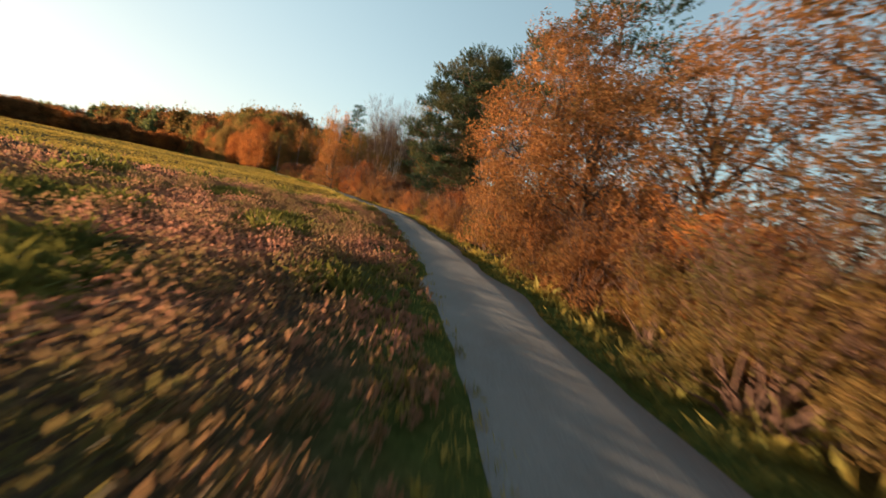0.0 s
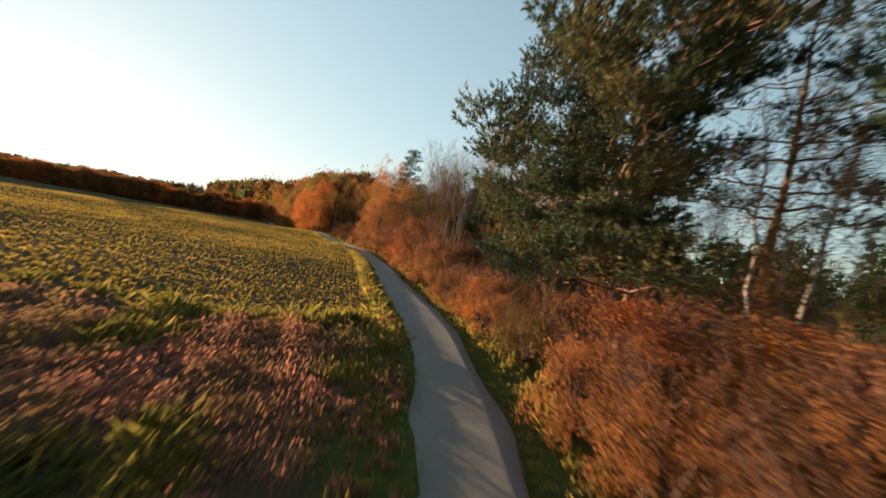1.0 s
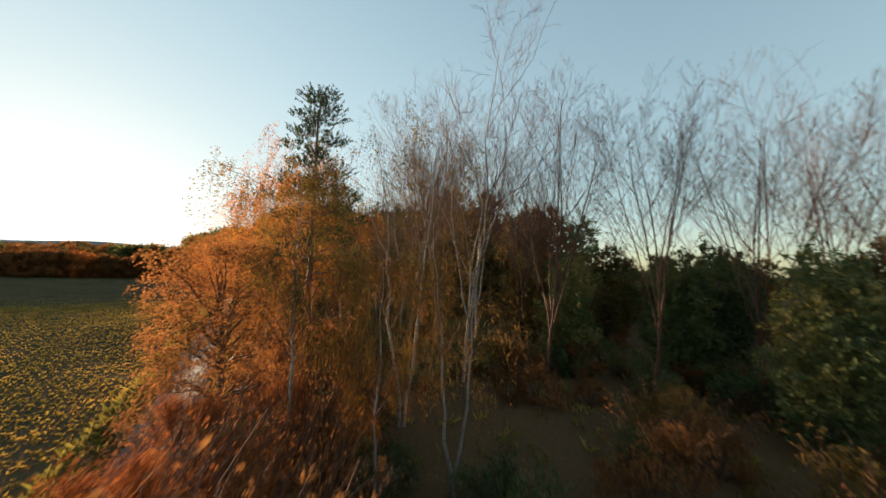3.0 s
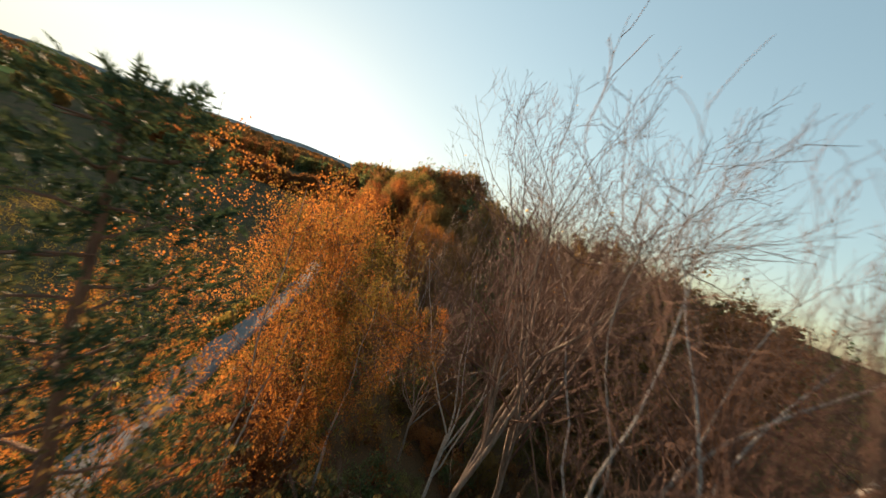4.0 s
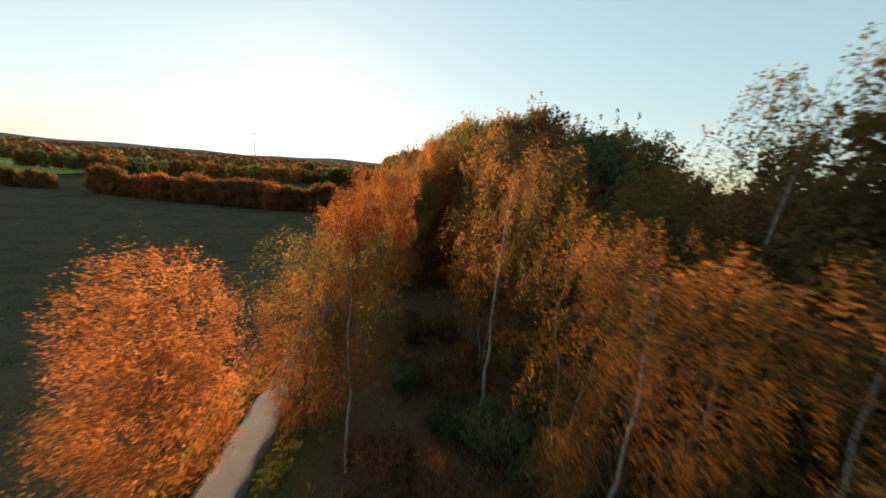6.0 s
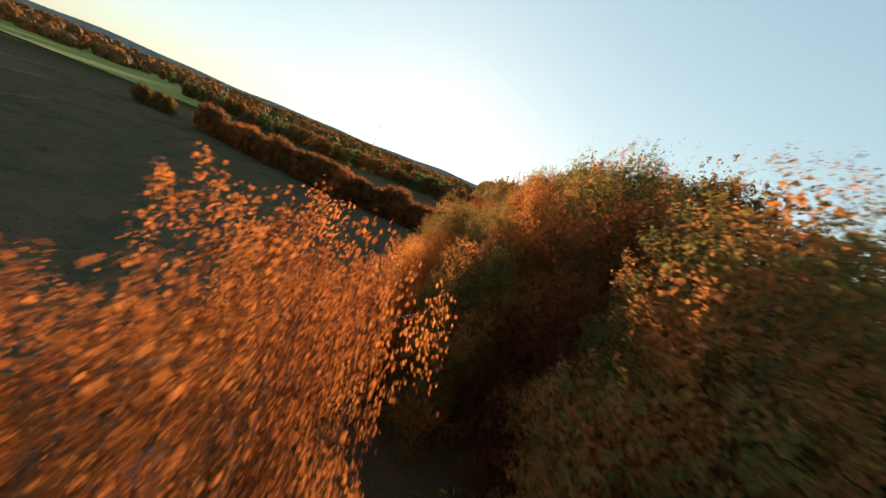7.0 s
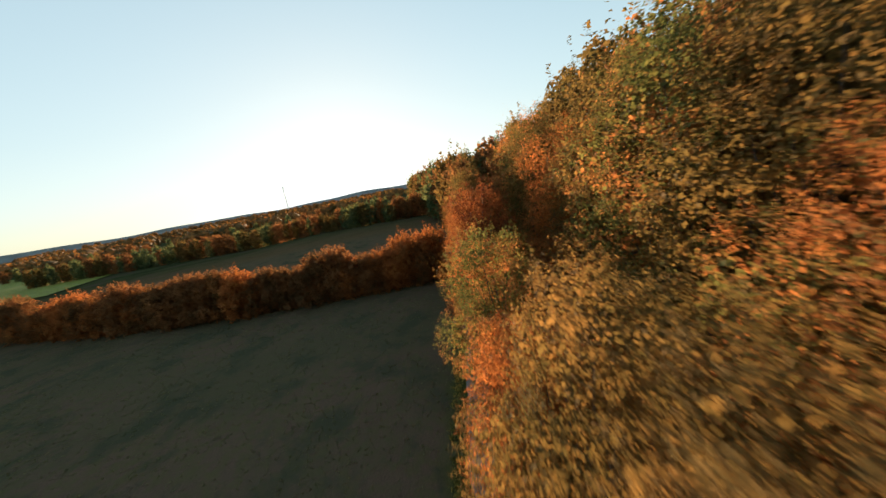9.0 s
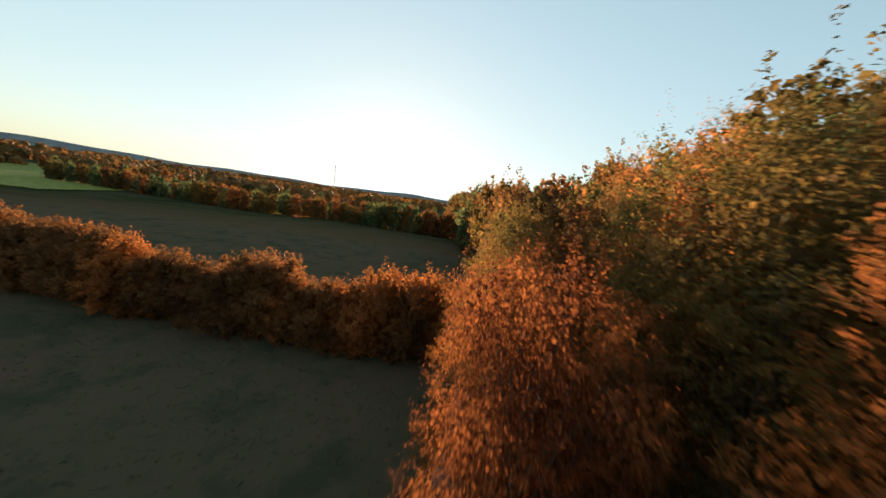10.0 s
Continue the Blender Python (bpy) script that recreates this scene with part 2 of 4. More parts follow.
# ---- mesh helpers ----
def mesh_of(name, chunks, mats, smooth=True):
    """One mesh from chunks of (vertices, faces of one size, material index)."""
    me = bpy.data.meshes.new(name)
    vs, loops, starts, totals, mi, base, ls = [], [], [], [], [], 0, 0
    for v, f, k in chunks:
        if len(f) == 0:
            continue
        v, f = np.asarray(v, np.float32), np.asarray(f, np.int32)
        vs.append(v)
        loops.append((f + base).ravel())
        n, s = f.shape
        starts.append(ls + np.arange(n) * s)
        totals.append(np.full(n, s))
        mi.append(np.full(n, k))
        base += len(v)
        ls += n * s
    V, L = np.concatenate(vs), np.concatenate(loops)
    S, Tt, K = np.concatenate(starts), np.concatenate(totals), np.concatenate(mi)
    me.vertices.add(len(V))
    me.vertices.foreach_set("co", V.ravel())
    me.loops.add(len(L))
    me.loops.foreach_set("vertex_index", L)
    me.polygons.add(len(S))
    me.polygons.foreach_set("loop_start", S.astype(np.int32))
    me.polygons.foreach_set("loop_total", Tt.astype(np.int32))
    me.polygons.foreach_set("material_index", K.astype(np.int32))
    me.polygons.foreach_set("use_smooth", np.full(len(S), smooth))
    for m in mats:
        me.materials.append(m)
    me.update(calc_edges=True)
    me.validate()
    return me


def part_np(name, chunks, mats, parent, label="", smooth=True):
    ob = new(name, mesh_of(name, chunks, mats, smooth))
    ob.parent = parent
    if label:
        ob["label"] = label
    return ob


def unit(a):
    return a / (np.linalg.norm(a, axis=-1, keepdims=True) + 1e-9)


def tube(points, radii, sides=6):
    """A tapering round limb along points."""
    p = np.asarray(points, float)
    r = np.asarray(radii, float)
    n = len(p)
    t = unit(np.gradient(p, axis=0))
    ref = np.array([0.31, 0.95, 0.05]) if abs(t[0, 1]) < 0.9 else np.array([1.0, 0.1, 0.0])
    u = unit(np.cross(t, ref))
    w = np.cross(t, u)
    a = np.arange(sides) * 2 * np.pi / sides
    ring = p[:, None] + r[:, None, None] * (np.cos(a)[None, :, None] * u[:, None] + np.sin(a)[None, :, None] * w[:, None])
    i = np.arange(n - 1)[:, None] * sides
    j = np.arange(sides)[None]
    k = (np.arange(sides)[None] + 1) % sides
    f = np.stack([i + j, i + k, i + sides + k, i + sides + j], -1).reshape(-1, 4)
    return ring.reshape(-1, 3), f


def tubes(lines, sides, k):
    return [(*tube(p, r, sides), k) for p, r in lines]


def leaves(rng, c, size, normal=None, along=None, aspect=0.55, jitter=0.9, k=0):
    """Leaf blades at the points c: four-cornered, pointed, lightly folded."""
    n = len(c)
    rnd = rng.normal(size=(n, 3))
    nn = unit(rnd) if normal is None else unit(normal + jitter * rnd * 0.6)
    a = rng.normal(size=(n, 3)) if along is None else along + 0.35 * rng.normal(size=(n, 3))
    a = unit(a - nn * (a * nn).sum(1, keepdims=True))
    b = np.cross(nn, a)
    s = (size * (0.65 + 0.7 * rng.random(n)))[:, None]
    fold = nn * s * 0.12
    v = np.stack([c - a * s * 0.5, c + b * s * aspect * 0.5 + a * s * 0.05 + fold,
                  c + a * s * 0.5, c - b * s * aspect * 0.5 + a * s * 0.05 + fold], 1).reshape(-1, 3)
    return v, np.arange(4 * n).reshape(n, 4), k


def sphere_dirs(rng, n):
    return unit(rng.normal(size=(n, 3)))


_ico = bmesh.new()
bmesh.ops.create_icosphere(_ico, subdivisions=1, radius=1.0)
ICO_V = np.array([v.co[:] for v in _ico.verts])
ICO_F = np.array([[v.index for v in f.verts] for f in _ico.faces])
_ico.free()


def clump(rng, c, r, n, size, flat=0.75, k=0, core=0.5):
    """A lumpy clump of foliage: leaves through an uneven shell, dense within."""
    bumps = sphere_dirs(rng, 9)
    d = sphere_dirs(rng, n)
    lump = np.max(np.clip(d @ bumps.T, 0, 1) ** 6, axis=1)
    rad = r * (0.50 + 0.60 * lump) * (0.72 + 0.36 * rng.random(n))
    sc = np.array([1, 1, flat])
    out = [leaves(rng, c + d * rad[:, None] * sc + rng.normal(size=(n, 3)) * 0.05 * r, size, d + np.array([0, 0, 0.25]), jitter=1.3, k=k)]
    if core:
        dv = ICO_V * (core * (0.8 + 0.5 * rng.random((len(ICO_V), 1))))
        out.append((c + dv * r * sc, ICO_F, k))
    return out


def curve_to(rng, a, b, n=6, sag=0.1, wob=0.04):
    t = np.linspace(0, 1, n)[:, None]
    a, b = np.asarray(a, float), np.asarray(b, float)
    ln = np.linalg.norm(b - a)
    p = a + (b - a) * t
    p[:, 2] += (np.sin(t[:, 0] * np.pi) * sag) * ln
    p[1:-1] += rng.normal(size=(n - 2, 3)) * wob * ln
    return p


# ---- the land ----
LINE = np.array([(98, -6), (87, 8), (78, 18.5), (66.74, 31.21), (59.6, 39.13), (54.64, 44.11), (48.2, 49.95), (41.38, 54.91), (30.4, 60.85),
                 (24, 64.5), (12.8, 70.0), (0, 74.0), (-10.5, 76.6), (-21.4, 80), (-29.2, 82.5), (-40.3, 85.3), (-57.5, 87.7),
                 (-66, 88.6), (-80, 91.5), (-94, 96.6), (-111, 99.5), (-127, 103.5), (-160, 112), (-230, 130), (-330, 150)], float)


def smooth_line(P, step):
    """Catmull-Rom through the bends, evenly spaced."""
    Q = np.vstack([2 * P[0] - P[1], P, 2 * P[-1] - P[-2]])
    out = []
    for i in range(1, len(Q) - 2):
        p0, p1, p2, p3 = Q[i - 1:i + 3]
        t = np.linspace(0, 1, 24, endpoint=False)[:, None]
        out.append(0.5 * (2 * p1 + (p2 - p0) * t + (2 * p0 - 5 * p1 + 4 * p2 - p3) * t ** 2 + (3 * p1 - p0 - 3 * p2 + p3) * t ** 3))
    c = np.vstack(out + [P[-1:]])
    s = np.concatenate([[0], np.cumsum(np.linalg.norm(np.diff(c, axis=0), axis=1))])
    q = np.arange(0, s[-1], step)
    return np.stack([np.interp(q, s, c[:, 0]), np.interp(q, s, c[:, 1])], 1)


TRACK = smooth_line(LINE, 0.5)
TANG = unit(np.gradient(TRACK, axis=0))
SIDE = np.stack([-TANG[:, 1], TANG[:, 0]], 1)      # to the left of the way


def offset(x, y):
    """Signed distance to the path (left positive) and the way along it."""
    p = np.stack([np.ravel(x), np.ravel(y)], 1).astype(float)
    coarse = TRACK[::4]
    d = np.empty(len(p))
    s = np.empty(len(p))
    for a in range(0, len(p), 4000):
        q = p[a:a + 4000]
        i = np.argmin(((q[:, None] - coarse[None]) ** 2).sum(2), axis=1) * 4
        v = q - TRACK[i]
        d[a:a + 4000] = np.sign((v * SIDE[i]).sum(1)) * np.linalg.norm(v, axis=1)
        s[a:a + 4000] = i * 0.5
    return d.reshape(np.shape(x)), s.reshape(np.shape(x))


def step01(a, b, x):
    u = np.clip((x - a) / (b - a), 0, 1)
    return u * u * (3 - 2 * u)


def land(x, y):
    """Height of the ground."""
    x, y = np.asarray(x, float), np.asarray(y, float)
    z = -4.0 * step01(-30, -110, x)
    z = z + 0.12 * np.sin(x * 0.21 + 0.6) * np.cos(y * 0.17) * step01(60, 20, np.abs(y - 60))
    z = z - 3.0 * step01(70, 140, x + 0.3 * y - 10) * step01(20, 60, y)
    z = z - 3.5 * step01(-190, -420, x) * step01(60, 0, y)
    bank = y - (88 - 0.28 * (x + 60))          # how far into the wood, right of the path
    z = z + 8.0 * step01(3, 42, bank) * step01(-45, -90, x)
    return z


def at_track(s, d):
    """The point d metres left of the path, s metres along it."""
    i = min(len(TRACK) - 1, max(0, int(s * 2)))
    return TRACK[i] + SIDE[i] * d


def s_of(x, y):
    return float(offset(np.array([x]), np.array([y]))[1][0])


def gaps(lo, hi, fine, far):
    a = list(np.arange(lo, hi + 0.01, fine))
    st, v = fine, hi
    up = []
    while v < far:
        st *= 1.25
        v += st
        up.append(v)
    st, v, dn = fine, lo, []
    while v > -far:
        st *= 1.25
        v -= st
        dn.append(v)
    return np.array(dn[::-1] + a + up)


def heath_side(x, y):
    """Positive on the heather side of the field's end."""
    return (x - 41.5) * 0.86 - (y - 51.4) * 0.42 + 0.8 * np.sin(y * 0.5)


gx, gy = gaps(-190, 100, 1.25, 4400), gaps(-40, 130, 1.25, 4400)
GX, GY = np.meshgrid(gx, gy)
GD, GS = offset(GX, GY)
GZ = land(GX, GY) - 0.05 * (np.abs(GD) < 1.6)
_rs = np.random.default_rng(5)
GZ = GZ + np.where(np.abs(GD) > 2.2, _rs.normal(size=GZ.shape) * 0.035, 0)
nx, ny = len(gx), len(gy)
_i = (np.arange(ny - 1)[:, None] * nx + np.arange(nx - 1)[None]).ravel()
ground = new("ground", mesh_of("ground", [(np.stack([GX, GY, GZ], -1).reshape(-1, 3),
                                           np.stack([_i, _i + 1, _i + nx + 1, _i + nx], 1), 0)], [M_GROUND]))
tagged(ground, "earth of field, heath and woodland floor with leaf litter", "ground", kind="structure")
heath_z = step01(-0.6, 0.6, heath_side(GX, GY)) * (GD > 0) * step01(1.4, 2.0, GD) * (np.hypot(GX - 60, GY - 20) < 70)
crop_z = step01(2.4, 3.0, GD) * (1 - heath_z) * (GX > -260)
turf_z = (step01(3.2, 2.2, np.abs(GD)) + 0.8 * step01(5.5, 3.0, np.abs(GD)) * (GD < 0)).clip(0, 1) * 0.9
far_z = step01(200, 320, np.hypot(GX + 40, GY - 60))
for nm, arr in (("heath", heath_z), ("crop", crop_z * (1 - far_z)), ("turf", turf_z), ("far", far_z)):
    at = ground.data.attributes.new(nm, "FLOAT", "POINT")
    at.data.foreach_set("value", np.ascontiguousarray(arr, np.float32).ravel())

# gravel path: crowned strip with ragged edges
cols = np.array([-1.14, -1.0, -0.55, 0.0, 0.55, 1.0, 1.16])
prof = np.array([-0.06, 0.012, 0.03, 0.05, 0.03, 0.012, -0.06])
rag = np.random.default_rng(3)
n = int(2 * s_of(-172, 115))      # it ends behind the hedge
edge = np.convolve(rag.normal(size=n + 3), np.ones(4) / 4, "valid") * 0.24
off = cols[None] + np.where(np.abs(cols) > 0.9, edge[:, None] * np.sign(cols)[None] * 0.9, 0)
px_ = TRACK[:n, None, 0] + SIDE[:n, None, 0] * off
py_ = TRACK[:n, None, 1] + SIDE[:n, None, 1] * off
pz_ = land(px_, py_) + prof[None] + 0.02 + np.where(np.abs(cols) < 1.1, 0.06 * (1.1 - cols), 0)[None]      # banked
_i = (np.arange(n - 1)[:, None] * 7 + np.arange(6)[None]).ravel()
path = new("path", mesh_of("path", [(np.stack([px_, py_, pz_], -1).reshape(-1, 3), np.stack([_i, _i + 1, _i + 8, _i + 7], 1)[:, ::-1], 0)], [M_GRAVEL]))
tagged(path, "pale trodden gravel farm path with ragged edges", "path", kind="structure")


# ---- kinds of plants ----
def thing(name, label, category, group=""):
    return tagged(new(name), label, category, group)


def broadleaf(seed, H, base, R, blobs, per, size, mat, label, name="broadleaf_tree", group="woodland trees", core=0.5, puff=1.0, wide=0.33):
    """A full-crowned tree: trunk, limbs, crown of leafy clumps."""
    rng = np.random.default_rng(seed)
    ob = thing(name, label, "tree", group)
    lean = rng.normal(size=2) * 0.03 * H
    top = np.array([lean[0], lean[1], H * 0.86])
    tr = curve_to(rng, (0, 0, -0.4), top, 9, 0.0, 0.012)
    r0 = 0.019 * H
    lines = [(tr, r0 * (1 - np.linspace(0, 0.88, 9)) * np.where(np.arange(9) == 0, 1.35, 1))]
    ch, limb = [], []
    bulge = 1 + 0.25 * rng.random(5)
    for i in range(blobs):
        u = (i + 0.5) / blobs
        z = base + (H - base) * (0.02 + 0.93 * u)
        a = i * 2.39996 + rng.random() * 0.9
        env = R * math.sqrt(max(0.03, 1 - ((u - wide) / (1.02 - wide)) ** 2)) * bulge[int(a * 0.8) % 5] * 0.9
        rad = env * (0.25 + 0.7 * math.sqrt(rng.random()))
        br = R * (0.20 + 0.20 * rng.random()) * (1.0 if u < 0.85 else 0.75) * puff
        c = np.array([math.cos(a) * rad, math.sin(a) * rad, z + rng.normal() * 0.03 * H])
        c[:2] += lean * u
        ch += clump(rng, c, br, int(per * (br / R / 0.3 / puff) ** 1.5), size, 0.72, core=core)
        if i % 3 == 0:
            j = max(1, int((0.2 + 0.55 * u) * 8))
            limb.append((curve_to(rng, tr[j], c, 6, 0.05, 0.03), np.linspace(r0 * 0.36, r0 * 0.07, 6)))
    part_np("trunk", tubes(lines, 8, 0), [M_BARK], ob)
    part_np("limb", tubes(limb, 5, 0), [M_BARK], ob)
    part_np("crown", ch, [mat], ob, smooth=False)
    return ob


def dome_tree(seed, H, base, R, blobs, per, size, mat, label, name="broadleaf_tree", group="woodland trees", wide=0.42, lobes=15, loose=0.06, lobe=1.0, spray=0.17, inner=30):
    """A dense broad crown of uneven lobes, each thick with leafy sprays."""
    rng = np.random.default_rng(seed)
    ob = thing(name, label, "tree", group)
    r0 = 0.012 * H
    tr = curve_to(rng, (0, 0, -0.4), (0, 0, H * 0.76), 8, 0, 0.008)
    part_np("trunk", [(*tube(tr, r0 * np.linspace(1.1, 0.2, 8), 8), 0)], [M_BARK], ob)
    C, L = [], []
    for i in range(lobes):
        u = 0.06 + 0.88 * (i + 0.3 + 0.4 * rng.random()) / lobes
        v = (wide - u) / (wide + 0.3) if u < wide else (u - wide) / (1.02 - wide)
        e = R * math.sqrt(max(0.02, 1 - abs(v) ** 1.8))
        rl = lobe * R * (0.30 + 0.22 * rng.random()) * (0.62 + 0.38 * e / R)
        a = i * 2.39996 + rng.normal() * 0.45
        rad = max(0.0, e - rl * 0.85) * (0.74 + 0.48 * rng.random())
        C.append((math.cos(a) * rad, math.sin(a) * rad, min(base + (H - base) * u, H - rl * 1.1)))
        L.append(rl)
    # the heart of the crown
    for u in (0.07, 0.22, 0.37, 0.52, 0.67, 0.80):
        C.append((0, 0, base + (H - base) * u))
        L.append(R * (0.62 if u < 0.7 else 0.5) * (0.35 + 0.65 * lobe))
    C, L = np.array(C), np.array(L)
    limb = [(curve_to(rng, tr[min(6, 1 + int(7 * max(0, c[2] - 0.3 * H) / H))], c * np.array([0.75, 0.75, 0.97]), 5, 0.05, 0.03), np.linspace(r0 * 0.35, r0 * 0.08, 5)) for c in C[:lobes]]
    part_np("limb", tubes(limb, 4, 0), [M_BARK], ob)["kind"] = "stuff"
    tall = np.array([1.0, 1.0, 1.15])

    def outside(p, f):
        q = (p[:, None] - C[None]) / tall
        return (np.linalg.norm(q, axis=2) > L[None] * f).all(1)

    total = blobs * per
    m = 26 if per > 100 else 16
    want = total // m
    j = rng.choice(len(L), want * 6, p=L ** 2 / (L ** 2).sum())
    d = sphere_dirs(rng, want * 6)
    p = C[j] + d * L[j][:, None] * tall * (0.88 + 0.14 * rng.random((want * 6, 1)))
    ok = outside(p, 0.83) & (p[:, 2] > base * 0.5)
    p, d = p[ok][:want], d[ok][:want]
    n = len(p)
    free = rng.random(n) < loose
    way = unit(d + np.array([0, 0, 0.45]) + rng.normal(size=(n, 3)) * 0.35 + free[:, None] * np.array([0, 0, 0.8]))
    ln = spray * R * (0.55 + 0.9 * rng.random(n)) * np.where(free, np.where(p[:, 2] > 0.8 * H, 2.8, 1.9), 1.0)
    t = rng.random((n, m, 1)) * 1.5 - 0.5
    q = p[:, None] + way[:, None] * t * ln[:, None, None]
    q = q + rng.normal(size=(n, m, 3)) * (0.27 * np.minimum(ln, 0.2 * R))[:, None, None] * (1.1 - 0.55 * np.clip(t, 0, 1))
    nn = np.repeat(d * 1.1 + np.array([0, 0, 0.35]), m, 0)
    ch = [leaves(rng, q.reshape(-1, 3), size, nn, jitter=0.8, aspect=0.7)]
    # leaves deep within, so that the crown is closed
    mi = blobs * inner
    j = rng.choice(len(L), mi, p=L ** 2 / (L ** 2).sum())
    p = C[j] + sphere_dirs(rng, mi) * (L[j] * (0.35 + 0.42 * rng.random(mi)))[:, None] * tall
    ch.append(leaves(rng, p, max(1.6 * size, 0.04 * R), aspect=0.85))
    part_np("crown", ch, [mat], ob, smooth=False)
    return ob


def shrub(seed, H, R, blobs, per, size, mat, label, group="shrubs along the path", sprigs=120, name="shrub"):
    """A bush of many stems, leafy to the ground, with wands sticking out."""
    rng = np.random.default_rng(seed)
    ob = thing(name, label, "shrub", group)
    ch, st = [], []
    for i in range(blobs):
        u = rng.random() ** 0.8
        a = i * 2.39996 + rng.random()
        rad = R * (0.25 + 0.7 * math.sqrt(rng.random())) * math.sqrt(max(0.1, 1 - u * u * 0.85))
        br = min(R, H) * (0.24 + 0.16 * rng.random())
        c = np.array([math.cos(a) * rad, math.sin(a) * rad, max(br * 0.6, (H - br) * u)])
        ch += clump(rng, c, br, per, size, 0.9, core=0.0)
        st.append((curve_to(rng, (c[0] * 0.15, c[1] * 0.15, -0.15), c, 5, 0.08, 0.04), np.linspace(0.035, 0.012, 5)))
    for i in range(sprigs):
        a, e = rng.random() * 6.28, 0.5 + rng.random() * 0.9
        p0 = np.array([math.cos(a) * R * 0.5, math.sin(a) * R * 0.5, H * (0.35 + 0.5 * rng.random())])
        p1 = p0 + np.array([math.cos(a) * math.cos(e), math.sin(a) * math.cos(e), math.sin(e)]) * (0.35 + 0.5 * rng.random()) * H * 0.6
        ln = curve_to(rng, p0, p1, 4, 0.05, 0.03)
        st.append((ln, np.linspace(0.012, 0.004, 4)))
        tt = rng.random(9)[:, None]
        ch.append(leaves(rng, p0 + (p1 - p0) * tt + rng.normal(size=(9, 3)) * 0.05, size))
    part_np("stem", tubes(st, 4, 0), [M_TWIG], ob)
    part_np("foliage", ch, [mat], ob, smooth=False)
    return ob


def needle_tufts(rng, c, d, length, k=0, n=17):
    """Bottle-brush shoots of needles at c that point along d."""
    m = len(c)
    c, d = np.repeat(c, n, 0), np.repeat(unit(d), n, 0)
    t = rng.random(m * n)[:, None]
    p = c + d * t * length
    out = unit(d * 0.65 + unit(rng.normal(size=(m * n, 3))))
    b = unit(np.cross(out, rng.normal(size=(m * n, 3)))) * length * 0.07
    q = p + out * length * (0.34 + 0.16 * rng.random((m * n, 1)))
    v = np.stack([p - b, p + b, q], 1).reshape(-1, 3)
    return v, np.arange(3 * m * n).reshape(-1, 3), k


def pine(seed, H, R, bare, pads, label, crook=0.0, conical=False, tuft=0.36, per=76, to=None):
    """A pine: rust-coloured bole, level limbs, flat pads of needle shoots."""
    rng = np.random.default_rng(seed)
    ob = thing("pine_tree", label, "tree", "pines")
    tr = curve_to(rng, (0, 0, -0.4), (rng.normal() * 0.015 * H, rng.normal() * 0.015 * H, H * 0.96), 12, 0, 0.003)
    u = np.linspace(0, 1, 12)
    tr[:, 0] += crook * H * 0.10 * np.sin(np.clip((u - 0.3) / 0.7, 0, 1) * np.pi * 1.6)
    r0 = 0.0105 * H + 0.04
    part_np("trunk", tubes([(tr, r0 * (1 - 0.80 * u))], 8, 0), [M_PINEBARK], ob)
    limb, ch = [], []
    for i in range(pads):
        w = (i + 0.5) / pads
        z = H * (bare + (0.985 - bare) * w)
        env = R * ((1 - w) ** 0.8 + 0.1) if conical else R * math.sqrt(max(0.06, 1 - ((w - 0.45) / 0.6) ** 2))
        a = i * 2.39996 + rng.random() * 0.8
        rad = env * (0.4 + 0.6 * math.sqrt(rng.random()))
        if to is not None:
            rad *= 0.75 + 0.55 * math.cos(a - to)
        j = z / H * 11 / 0.96
        j0 = int(min(10, j))
        root = tr[j0] + (tr[j0 + 1] - tr[j0]) * min(1, j - j0) if j0 < 11 else tr[11]
        c = np.array([root[0] + math.cos(a) * rad, root[1] + math.sin(a) * rad, z + 0.06 * rad])
        s = np.array([root[0], root[1], z - 0.18 * rad])
        limb.append((curve_to(rng, s, c, 6, -0.03, 0.03), np.linspace(r0 * 0.27 * (1 - 0.6 * w), 0.018, 6)))
        pr = R * (0.15 + 0.12 * rng.random()) + 0.25
        d = sphere_dirs(rng, per) * np.array([1, 1, 0.36])
        q = c + d * pr * (0.35 + 0.65 * rng.random((per, 1)))
        out = unit(d * np.array([1, 1, 0.6]) + np.array([math.cos(a) * 0.3, math.sin(a) * 0.3, 0.75]))
        ch.append(needle_tufts(rng, q, out, tuft))
        for e in range(3):
            k = rng.integers(0, per)
            limb.append((np.array([c - (c - s) * 0.25, q[k]]), np.array([0.02, 0.008])))
    part_np("limb", tubes(limb, 4, 0), [M_PINEBARK], ob)
    part_np("needle_crown", ch, [M_NEEDLE], ob, smooth=False)
    return ob


